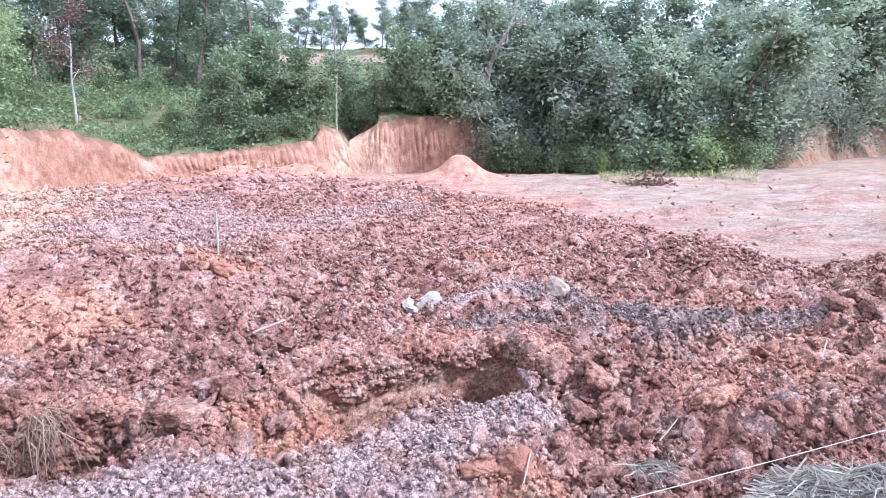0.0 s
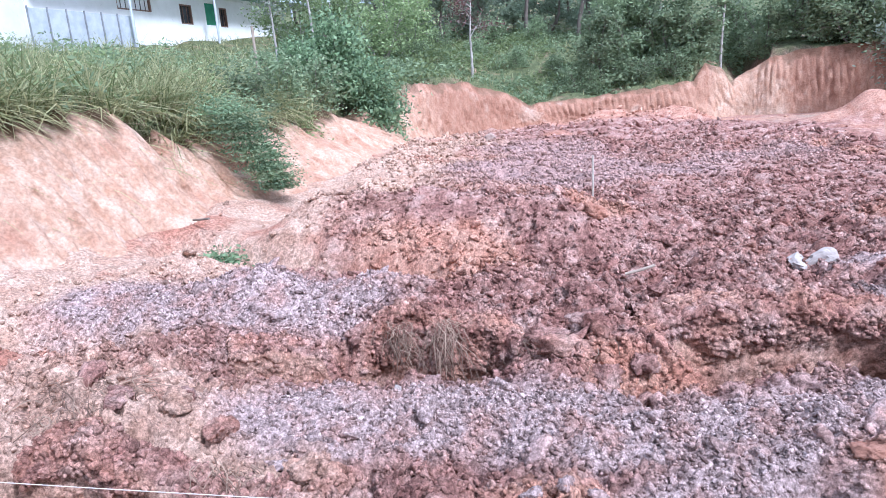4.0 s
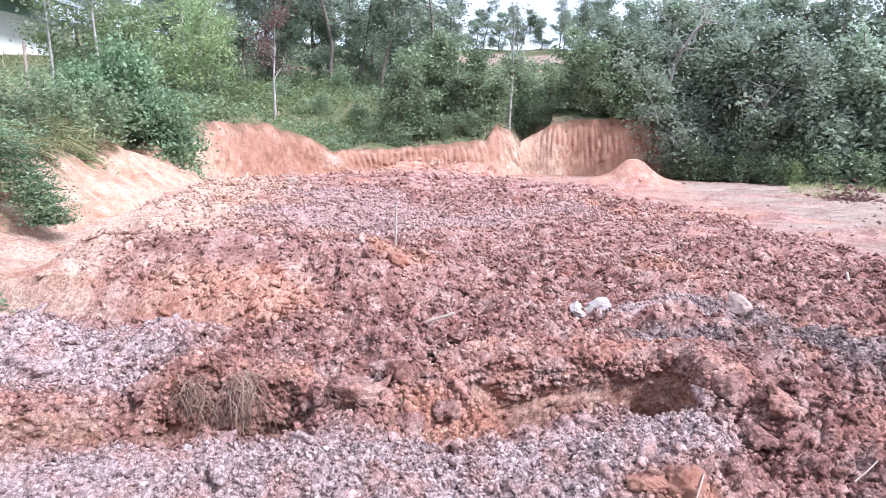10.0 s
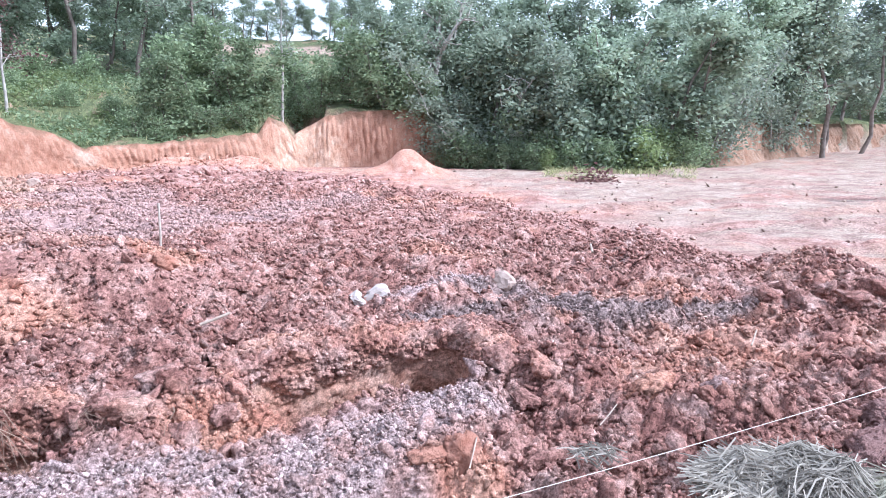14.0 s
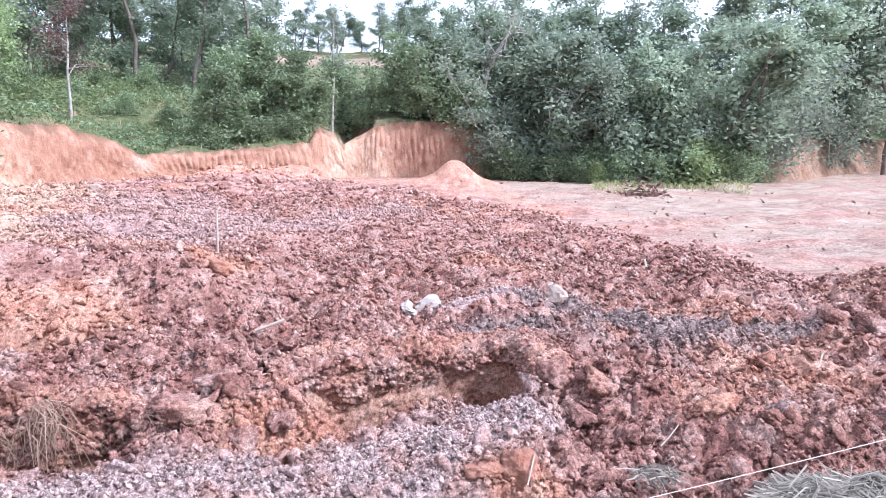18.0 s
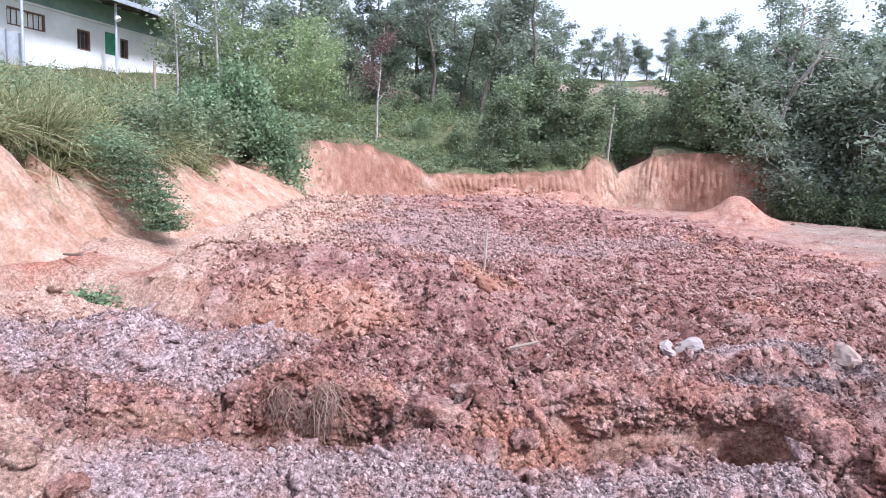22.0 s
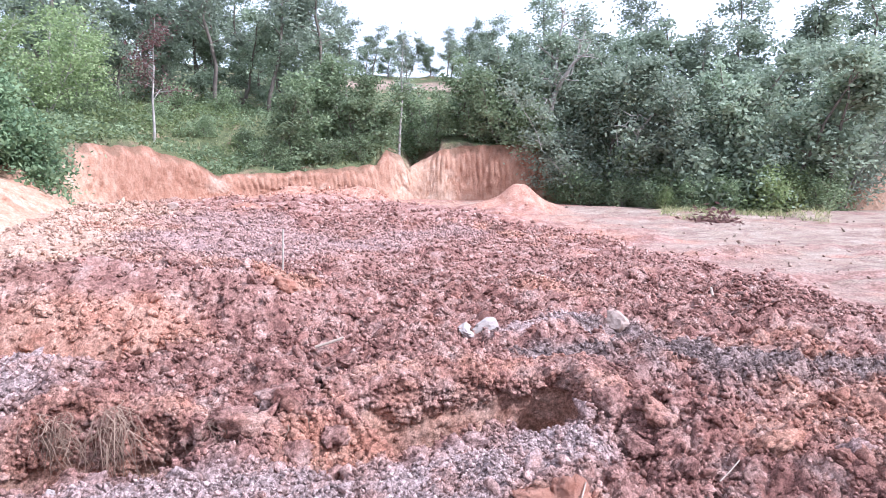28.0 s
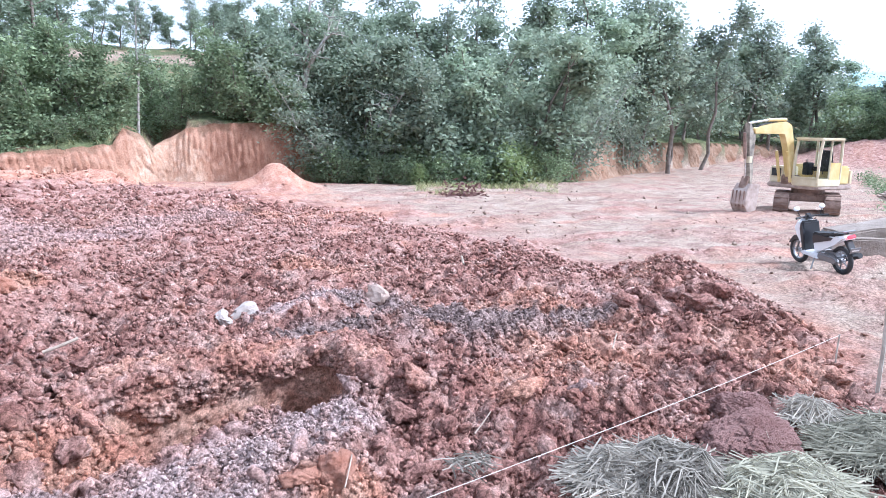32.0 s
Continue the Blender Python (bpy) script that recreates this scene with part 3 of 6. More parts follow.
# ---- plants ----
def leaf_material(name, low, high, gloss=0.55):
    mat, tree, sh = new_material(name)
    info, where = tree.nodes.new("ShaderNodeObjectInfo"), tree.nodes.new("ShaderNodeNewGeometry")
    colour = mix_colour(tree, where.outputs["Random Per Island"], low, high)
    hue = tree.nodes.new("ShaderNodeHueSaturation")
    hue.inputs["Hue"].default_value = 0.5
    tree.links.new(colour, hue.inputs["Color"])
    hue.inputs["Saturation"].default_value = 1.0
    value = tree.nodes.new("ShaderNodeMapRange")
    value.inputs["To Min"].default_value, value.inputs["To Max"].default_value = 0.75, 1.25
    tree.links.new(info.outputs["Random"], value.inputs["Value"])
    tree.links.new(value.outputs["Result"], hue.inputs["Value"])
    tree.links.new(hue.outputs[0], sh.inputs["Base Color"])
    sh.inputs["Roughness"].default_value = gloss
    sh.inputs["Specular IOR Level"].default_value = 0.2
    thin = tree.nodes.new("ShaderNodeBsdfTranslucent")
    tree.links.new(hue.outputs[0], thin.inputs["Color"])
    both = add(tree, "ShaderNodeMixShader", Fac=0.42)
    tree.links.new(sh.outputs[0], both.inputs[1])
    tree.links.new(thin.outputs[0], both.inputs[2])
    tree.links.new(both.outputs[0], tree.nodes["Material Output"].inputs["Surface"])
    return mat


LEAF_DARK = leaf_material("leaf_dark", (0.24, 0.29, 0.205), (0.42, 0.485, 0.35))
LEAF_MID = leaf_material("leaf_mid", (0.145, 0.195, 0.105), (0.34, 0.405, 0.235))
LEAF_LIGHT = leaf_material("leaf_light", (0.17, 0.22, 0.09), (0.31, 0.36, 0.17))
LEAF_BUSH = leaf_material("leaf_bush", (0.10, 0.155, 0.085), (0.30, 0.40, 0.22))
LEAF_GREY = leaf_material("leaf_grey", (0.21, 0.25, 0.19), (0.38, 0.43, 0.32))
LEAF_FERN = leaf_material("leaf_fern", (0.17, 0.23, 0.10), (0.38, 0.45, 0.23))
LEAF_RED = leaf_material("leaf_red", (0.14, 0.075, 0.07), (0.26, 0.15, 0.13))
GRASS = leaf_material("grass", (0.11, 0.14, 0.05), (0.52, 0.49, 0.27), 0.7)
GRASS_DRY = leaf_material("dry_grass", (0.34, 0.26, 0.16), (0.52, 0.43, 0.29), 0.8)
ROOT = leaf_material("dry_root", (0.13, 0.08, 0.06), (0.40, 0.29, 0.215), 0.85)
STRAW = leaf_material("straw", (0.15, 0.13, 0.105), (0.64, 0.58, 0.49), 0.8)
STRAW_GREEN = leaf_material("green_straw", (0.14, 0.13, 0.095), (0.56, 0.53, 0.41), 0.8)


def plain_material(name, low, high, scale=6.0, rough=0.8, metal=0.0, bump=0.3, depth=0.01):
    mat, tree, sh = new_material(name)
    big, small = grain(tree, scale), grain(tree, scale * 9, 5.0, 0.7)
    colour = mix_colour(tree, ramp(tree, big, 0.35, 0.65), low, high)
    dim = tuple(0.7 * c for c in low)
    colour = mix_colour(tree, ramp(tree, small, 0.62, 0.78), colour, dim)
    tree.links.new(colour, sh.inputs["Base Color"])
    sh.inputs["Roughness"].default_value, sh.inputs["Metallic"].default_value = rough, metal
    relief(tree, sh, small, bump, depth)
    return mat


BARK_PALE = plain_material("pale_bark", (0.30, 0.27, 0.235), (0.46, 0.42, 0.38))
BARK_DARK = plain_material("dark_bark", (0.12, 0.095, 0.075), (0.22, 0.18, 0.15))


def leaf_quads(centres, rng, length, width, droop=0.0):
    """One bent leaf of four corners at each centre, turned at random."""
    n = len(centres)
    d = rng.normal(size=(n, 3))
    d[:, 2] = d[:, 2] * 0.5 - droop
    d /= np.linalg.norm(d, axis=1)[:, None]
    w = np.cross(d, rng.normal(size=(n, 3)) * 0.8 + np.array([0, 0, 0.6]))
    w /= np.linalg.norm(w, axis=1)[:, None] + 1e-9
    s = rng.uniform(0.6, 1.3, (n, 1))
    d, w = d * length * s, w * width * s
    v = np.stack([centres - d * 0.5, centres + w * 0.5, centres + d * 0.5, centres - w * 0.5], 1).reshape(-1, 3)
    return v, np.arange(4 * n).reshape(-1, 4)


def tube(points, radii, sides=7):
    """Corners and faces of a round bent rod."""
    points, verts = np.asarray(points, float), []
    along = np.gradient(points, axis=0)
    for p, a, r in zip(points, along, radii):
        a = a / (np.linalg.norm(a) + 1e-9)
        e = np.cross(a, (0.31, 0.95, 0.05) if abs(a[2]) > 0.7 else (0, 0, 1))
        e /= np.linalg.norm(e)
        f = np.cross(a, e)
        for k in range(sides):
            t = 2 * math.pi * k / sides
            verts.append(p + r * (e * math.cos(t) + f * math.sin(t)))
    faces = [(i * sides + k, i * sides + (k + 1) % sides, (i + 1) * sides + (k + 1) % sides, (i + 1) * sides + k)
             for i in range(len(points) - 1) for k in range(sides)]
    return np.array(verts), np.array(faces)


def joined(pieces):
    verts, faces, n = [], [], 0
    for v, f in pieces:
        verts.append(v)
        faces.append(np.asarray(f) + n)
        n += len(v)
    return np.concatenate(verts), np.concatenate(faces)


def make_tree(name, label, seed, height, spread, low, leaves, leaf, leaf_mat, bark, stems=1, trunk_r=0.11, limbs=9, clump=0.45, droop=0.2, upward=0.5, wander=1.0):
    """A tree or bush: bent trunk, limbs, and a crown of leaves in clumps round the ends of the limbs."""
    rng = np.random.default_rng(seed)
    base = tagged(new(name), label, "bush" if height < 4.2 else "tree")
    wood, ends = [], []
    for k in range(stems):
        lean = rng.normal(size=2) * (0.10 if stems == 1 else 0.28) * wander
        t = np.linspace(0, 1, 9)
        bend = np.cumsum(rng.normal(size=(9, 2)) * 0.02 * height * wander, axis=0)
        tall = height * (1 if k == 0 else rng.uniform(0.65, 0.95))
        px = np.stack([lean[0] * tall * t + bend[:, 0], lean[1] * tall * t + bend[:, 1], t * tall * 0.93 - 0.15], 1)
        wood.append(tube(px, trunk_r * (1 - 0.85 * t) / math.sqrt(stems)))
        for q in range(limbs):
            h = low + (0.95 - low) * (q + rng.uniform(0, 1)) / limbs
            p0 = np.array([np.interp(h, t, px[:, c]) for c in range(3)])
            a = rng.uniform(0, 2 * math.pi)
            reach = spread * (1.15 - 0.75 * h) * rng.uniform(0.55, 1.1) / (1 if stems == 1 else 1.5)
            p2 = p0 + np.array([math.cos(a) * reach, math.sin(a) * reach, upward * reach * rng.uniform(0.2, 1.2)])
            p1 = (p0 + p2) / 2 + np.array([0, 0, 0.12 * reach]) + rng.normal(size=3) * 0.05 * reach
            wood.append(tube([p0, p1, p2], trunk_r * np.array([0.34, 0.2, 0.07]) * (1.1 - h * 0.6), 5))
            for f in (0.45, 0.7, 0.9, 1.0):
                ends.append(p0 * (1 - f) ** 2 + 2 * p1 * f * (1 - f) + p2 * f * f)
            for _ in range(3):
                b = rng.uniform(0.4, 1.0)
                p3 = p0 * (1 - b) ** 2 + 2 * p1 * b * (1 - b) + p2 * b * b
                p4 = p3 + rng.normal(size=3) * 0.28 * reach
                wood.append(tube([p3, (p3 + p4) / 2 + rng.normal(size=3) * 0.03, p4], trunk_r * np.array([0.14, 0.09, 0.04]), 4))
                ends.append(p4)
        ends.append(px[-1])
    v, f = joined(wood)
    mesh_object("trunk", v, f, bark, base, True)
    ends = np.array(ends)
    if leaves:
        pick = ends[rng.integers(0, len(ends), leaves)]
        size = clump * (0.5 + 0.8 * (lattice(np.floor(pick[:, 0] * 7), np.floor(pick[:, 1] * 7 + pick[:, 2] * 31), seed) * 0.5 + 0.5))
        at = pick + rng.normal(size=(leaves, 3)) * size[:, None] * np.array([1, 1, 0.75])
        at[:, 2] = np.maximum(at[:, 2], 0.05)
        v, f = leaf_quads(at, rng, leaf, leaf * 0.5, droop)
        mesh_object("crown", v, f, leaf_mat, base)
    return base


KINDS = {}



def kinds(key, seeds, name, label, **kw):
    KINDS[key] = [make_tree(name, label, s, **kw) for s in seeds]
    for ob in KINDS[key]:
        ob["spare"] = 1


kinds("broad", (11, 12, 13, 14), "broadleaf_tree", "dense dark green broadleaf tree", height=6.4, spread=2.2, low=0.06, leaves=6500, leaf=0.23, leaf_mat=LEAF_DARK, bark=BARK_DARK, limbs=15, clump=0.30)
kinds("airy", (21, 22, 23), "slender_tree", "tall slender tree with thin airy crown", height=8.0, spread=1.7, low=0.35, leaves=2600, leaf=0.20, leaf_mat=LEAF_GREY, bark=BARK_DARK, limbs=12, clump=0.26, trunk_r=0.10)
kinds("mid", (31, 32, 33), "bushy_tree", "rounded mid-green bushy tree", height=3.9, spread=1.9, low=0.05, leaves=5000, leaf=0.17, leaf_mat=LEAF_MID, bark=BARK_DARK, stems=3, limbs=9, clump=0.25, trunk_r=0.08)
kinds("bush", (41, 42, 43), "leafy_bush", "low leafy green bush", height=1.7, spread=1.0, low=0.02, leaves=2200, leaf=0.12, leaf_mat=LEAF_MID, bark=BARK_DARK, stems=4, limbs=6, clump=0.2, trunk_r=0.04)
kinds("yellow", (51,), "pale_bush", "yellow-green shrub at the wood's edge", height=1.7, spread=1.0, low=0.02, leaves=2200, leaf=0.13, leaf_mat=LEAF_LIGHT, bark=BARK_DARK, stems=4, limbs=6, clump=0.22, trunk_r=0.04)
kinds("feather", (61, 62), "feathery_tree", "pale feathery tree with several stems", height=4.8, spread=1.7, low=0.12, leaves=5200, leaf=0.15, leaf_mat=LEAF_FERN, bark=BARK_PALE, stems=4, limbs=8, clump=0.3, trunk_r=0.07)
kinds("plume", (63, 64), "feathery_tree", "grey-green feathery tree with several stems", height=4.8, spread=1.7, low=0.12, leaves=5200, leaf=0.15, leaf_mat=LEAF_GREY, bark=BARK_PALE, stems=4, limbs=8, clump=0.3, trunk_r=0.07)
kinds("bare", (71,), "bare_limbed_tree", "pale-limbed tree with few leaves", height=6.2, spread=3.0, low=0.3, leaves=1300, leaf=0.15, leaf_mat=LEAF_GREY, bark=BARK_PALE, stems=2, limbs=9, clump=0.4, trunk_r=0.2)
kinds("thin", (81,), "thin_pale_tree", "thin pale sapling with sparse leaves", height=6.0, spread=0.9, low=0.5, leaves=260, leaf=0.16, leaf_mat=LEAF_GREY, bark=BARK_PALE, limbs=8, clump=0.25, trunk_r=0.065, wander=0.3)
kinds("russet", (91,), "russet_tree", "small tree with russet half-bare twigs", height=5.2, spread=1.5, low=0.35, leaves=1300, leaf=0.12, leaf_mat=LEAF_RED, bark=BARK_PALE, limbs=14, clump=0.25, trunk_r=0.065, wander=0.4)
kinds("largeleaf", (95,), "large_leaf_bush", "bush of large dark glossy leaves", height=2.4, spread=1.2, low=0.10, leaves=7500, leaf=0.135, leaf_mat=LEAF_BUSH, bark=BARK_DARK, stems=4, limbs=7, clump=0.26, trunk_r=0.05, droop=0.6)

used = set()
dice = random.Random(4)


def plant(key, azimuth, distance, scale=1.0, group="", lift=0.0, which=None):
    """Stands a plant of a kind at a bearing (degrees from +y to the right) and distance from the middle of the site."""
    x, y = distance * math.sin(radians(azimuth)), distance * math.cos(radians(azimuth))
    z = float(ground_height(np.array([x]), np.array([y]), False)[0])
    k = dice.randrange(len(KINDS[key])) if which is None else which
    src = KINDS[key][k]
    m = pose(x, y, z - 0.05 + lift, 0, 0, dice.uniform(0, 360))
    if (key, k) in used:
        ob = copy_thing(src, m)
    else:
        used.add((key, k))
        ob, src.matrix_basis = src, m
    ob.scale = (scale * dice.uniform(0.92, 1.08), scale * dice.uniform(0.92, 1.08), scale)
    return tagged(ob, group=group)


WOOD = "wood beyond the yard"
for az, d, s in ((13.5, 31, 0.72), (16.5, 31.5, 0.8), (19, 31.5, 0.95), (21.5, 30.5, 0.98), (24, 30, 1.0), (26.5, 29.8, 0.98), (29, 29.6, 1.02), (31.5, 29.5, 0.98), (34, 30, 1.0), (36.5, 31.5, 1.0),
                 (38.8, 34, 1.02), (41, 38, 1.05), (43.5, 43, 1.15), (45.5, 46, 1.15), (47.5, 51, 1.1), (22, 35, 1.0), (27, 35, 1.05), (32, 35, 1.0), (37, 36, 1.05), (42, 44, 1.2), (18, 36, 0.95),
                 (-17, 38, 0.75), (-20.5, 38, 0.8), (-13.8, 39, 0.8), (-8.5, 39, 0.8), (-5, 38, 0.75), (-2, 39, 0.7), (-11, 41, 0.85), (-7, 46, 0.85), (-22, 45, 0.85), (-14, 48, 1.0), (50, 57, 1.15), (53, 59, 1.3), (56, 60, 1.25), (58.5, 62, 0.9), (51.5, 60, 1.0), (60.5, 64, 0.7), (48.8, 54, 1.0)):
    plant("broad", az, d, s, WOOD)
for az, d, s in ((-20, 42, 0.9), (-18, 40, 0.95), (-15, 41, 1.0), (-12.5, 42, 1.0), (-10, 40, 1.0), (-8, 43, 1.0), (-6, 42, 1.05), (-4, 41, 1.05), (-2, 44, 1.0), (0.5, 46, 0.95), (16, 38, 1.0), (25, 37, 1.05), (30, 38, 1.1), (35, 37, 1.05), (40, 41, 1.2), (44, 44, 1.15), (46, 46, 1.2),
                 (54, 58, 1.4), (57, 60, 1.35), (-25, 44, 0.95), (-28, 46, 1.0), (28, 33.5, 0.95), (21, 34, 0.95), (2, 66, 0.7), (4.2, 67, 0.6), (8, 68, 0.68), (9.6, 64, 0.8), (11, 52, 0.85), (5.2, 66, 0.6)):
    plant("airy", az, d, s, WOOD)
for az, d, s in ((44.5, 43, 1.35), (46.5, 44, 1.45), (48.6, 47, 1.4), (56.4, 60, 1.2), (52, 58, 1.2), (-10.2, 38, 1.25), (-2, 37, 1.2), (-22, 36, 1.15), (-18, 37, 1.2), (-6, 38, 1.2)):
    plant("airy", az, d, s, WOOD)
for az, d, s in ((-33, 62, 0.8), (-29, 62, 0.9), (-26, 60, 0.9), (-23, 60, 0.8), (-20, 62, 0.9), (-17, 60, 0.8), (-14, 62, 0.9), (-11, 60, 0.85), (-8, 62, 0.9), (-5, 62, 0.8), (-2.5, 64, 0.8), (0, 66, 0.7), (1.6, 68, 0.62), (3.4, 68, 0.6), (5, 70, 0.6), (6.8, 70, 0.55), (8.6, 70, 0.6), (10.2, 64, 0.8), (12, 56, 0.8), (14, 50, 0.85), (-36, 58, 0.8), (-40, 56, 0.8), (49, 62, 1.1), (52, 66, 1.2), (55, 68, 1.3), (58.5, 72, 1.1), (61, 80, 1.0)):
    plant("broad", az, d, s, WOOD)
BRINK_BUSH = "bushes along the brink"
for az, d, s in ((-4.5, 28.6, 0.85), (-2.2, 29, 1.0), (0.3, 29.2, 0.95), (2.6, 29.6, 0.85), (-0.8, 31, 1.0), (7.6, 31, 0.75), (9.2, 31.2, 0.95), (11.2, 31, 0.95), (13, 30.6, 0.9), (5.9, 33, 0.9), (-24, 33, 0.9), (15, 30.3, 0.8)):
    plant("mid", az, d, s, BRINK_BUSH)
for az, d, s in ((-6.3, 27.6, 0.8), (-5, 27.5, 0.7), (-1.5, 27.8, 0.7), (1.2, 28.3, 0.7), (-30, 15.5, 0.8), (-27.8, 17, 0.8), (-33, 14.2, 0.7), (-22, 19.8, 0.6), (-8, 30, 0.6), (-11, 31, 0.6), (20.5, 28.6, 0.8), (23, 28, 0.8), (25.5, 27.8, 0.8),
                 (28.5, 27.8, 0.9), (31, 27.8, 0.9), (34.2, 28.6, 0.9), (37, 29.5, 0.9), (17.8, 29.2, 0.7), (-14.5, 33, 0.7), (-19, 32, 0.7), (-17, 36, 0.9), (-13, 37, 0.9), (-9.5, 36, 0.9)):
    plant("bush", az, d, s, BRINK_BUSH)
for k in range(15):
    az = 19.5 + 1.3 * k
    d = np.interp(az, [19, 26, 33, 37, 40, 50], [29.2, 28.6, 29.0, 30.4, 34.8, 52.5]) + dice.uniform(0, 1.2)
    plant("bush", az, d, dice.uniform(1.1, 1.6), BRINK_BUSH)
for az, d, s in ((33.6, 27.9, 1.1), (35, 28.6, 1.0), (26.5, 27.3, 0.6), (-29.2, 15.2, 0.7)):
    plant("yellow", az, d, s)
for az, d, s in ((-25.5, 28, 0.95), (-22, 29, 1.0), (-28.5, 27, 0.85), (-19.8, 33, 1.0)):
    plant("feather", az, d, s)
for az, d, s in ((20.5, 29.6, 1.1), (27.5, 29.0, 1.15), (33.0, 29.2, 1.1), (38.2, 32.5, 1.25), (43.2, 41.0, 1.45), (16.0, 30.2, 0.9), (24.0, 29.0, 0.8)):
    plant("plume", az, d, s, WOOD)
plant("bare", 24.5, 29.6, 0.9)
plant("bare", 16.6, 31.0, 1.1)
plant("thin", 4.4, 29.4, 1.0)
plant("thin", -30.0, 20, 0.8)
plant("thin", -27.0, 24, 0.9)
plant("russet", -14.6, 28.2, 1.0)
for az, d, s in ((-25.6, 18.8, 1.05), (-23.9, 19.2, 1.0), (-28.6, 17.6, 0.7)):
    plant("largeleaf", az, d, s, lift=0.15)


def blades(name, label, spots, rng, length, width, material, arch=0.7, toward=None, kind="stuff", upright=0.35):
    """Bent blades, three joints each, rooted at the spots."""
    n = len(spots)
    a = rng.uniform(0, 2 * math.pi, n)
    out = np.stack([np.cos(a), np.sin(a), np.zeros(n)], 1)
    if toward is not None:
        out = out * 0.6 + np.asarray(toward)
        out /= np.linalg.norm(out, axis=1)[:, None] + 1e-9
    long = length * rng.uniform(0.5, 1.25, (n, 1))
    side = np.cross(out, (0, 0, 1)) + rng.normal(size=(n, 3)) * 0.3
    side /= np.linalg.norm(side, axis=1)[:, None]
    bend = arch * rng.uniform(0.3, 1.3, (n, 1))
    levels = []
    for t in (0.0, 0.4, 0.75, 1.0):
        p = spots + out * long * (upright * t + bend * t * t * 0.8) + np.array([0, 0, 1]) * long * (t - bend * 0.75 * t * t)
        w = side * width * (1 - 0.85 * t) * 0.5
        levels += [p - w, p + w]
    v = np.stack(levels, 1).reshape(-1, 3)
    b = np.arange(n)[:, None] * 8
    f = np.concatenate([b + np.array([[2 * k, 2 * k + 1, 2 * k + 3, 2 * k + 2]]) for k in range(3)])
    return tagged(mesh_object(name, v, f, material), label, "grass", kind=kind)


def spots_behind(rng, n, y0, y1, deep, x_of=None, bias=2.0):
    """Places on the turf behind the left bank's brink."""
    y = rng.uniform(y0, y1, n)
    x = np.interp(y, [p[1] for p in BRINK[:9]], [p[0] for p in BRINK[:9]]) - bank_lean(y) + 0.05 - deep * rng.uniform(0, 1, n) ** bias
    return np.stack([x, y, ground_height(x, y, False) - 0.03], 1)


rng = np.random.default_rng(5)


def tufts(rng, count, each, y0, y1, deep, radius):
    """Roots of blades, gathered in tufts."""
    at = np.repeat(spots_behind(rng, count, y0, y1, deep, bias=1.3), each, axis=0)
    at[:, :2] += rng.normal(size=(len(at), 2)) * radius
    return at


blades("bank_grass", "long arching grass hanging over the bank's brink", tufts(rng, 300, 34, -1, 13.5, 1.1, 0.12) + np.array([0.10, 0, 0]), rng, 0.72, 0.030, GRASS, 1.45, (0.30, -0.05, 0), upright=0.3)
blades("bank_grass", "tufts of tall yellow-green grass above the brink", tufts(rng, 320, 26, -1, 15, 3.5, 0.13), rng, 0.95, 0.034, GRASS, 0.75, (0.1, 0, 0), upright=0.22)
blades("bank_grass", "tall green grass on the slope below the house", spots_behind(rng, 11000, -1, 20, 11.0, bias=1.0), rng, 1.0, 0.026, GRASS, 0.6)
blades("dry_grass", "dry bent grass along the brink", spots_behind(rng, 3600, 0, 13, 0.8), rng, 0.55, 0.024, GRASS_DRY, 1.35, (0.4, 0, 0))


def weeds(name, label, seed, count, az, near, far, tall, leaf, material, size=0.9):
    """Leafy weeds in clumps over the terrace, in one mesh."""
    rng = np.random.default_rng(seed)
    n = count * 3
    a, d = np.radians(rng.uniform(*az, n)), rng.uniform(near, far, n)
    x, y = d * np.sin(a), d * np.cos(a)
    clump = fractal(x / size, y / size, seed, 3)
    keep = np.flatnonzero((cut_side(x, y)[0] > bank_lean(y) + 0.15) & (clump > -0.05))[:count]
    x, y, clump = x[keep], y[keep], clump[keep]
    z = ground_height(x, y, False) + tall * np.clip(0.25 + clump, 0, 1.2) * rng.uniform(0, 1, len(x)) ** 0.7
    v, f = leaf_quads(np.stack([x, y, z], 1), rng, leaf, leaf * 0.42, -0.2)
    return tagged(mesh_object(name, v, f, material), label, "weeds", kind="stuff")


weeds("terrace_weeds", "mixed green weeds over the terrace", 601, 26000, (-30, 6), 20, 40, 0.55, 0.17, LEAF_MID)
weeds("terrace_weeds", "pale green weeds over the terrace", 602, 14000, (-30, 6), 20, 40, 0.7, 0.17, LEAF_LIGHT, 1.6)
weeds("slope_weeds", "leafy weeds among the slope's grass", 603, 16000, (-62, -24), 8.5, 26, 0.9, 0.13, LEAF_MID, 1.2)
weeds("slope_weeds", "light green weeds among the slope's grass", 604, 9000, (-62, -22), 8.5, 24, 0.8, 0.12, LEAF_LIGHT, 0.8)
n = 9000
a, d = np.radians(rng.uniform(-38, 5, n)), rng.uniform(21, 40, n)
x, y = d * np.sin(a), d * np.cos(a)
keep = cut_side(x, y)[0] > 0.6
spots = np.stack([x, y, ground_height(x, y, False) - 0.03], 1)[keep]
blades("hill_grass", "rough green grass and weeds on the terrace", spots, rng, 0.42, 0.035, GRASS, 0.7)
n = 2600
a, d = np.radians(rng.uniform(26, 38, n)), rng.uniform(21.5, 28.0, n)
x, y = d * np.sin(a), d * np.cos(a)
keep = fractal(x / 1.6, y / 1.6, 301, 3) + 0.25 * (d - 24) > -0.2
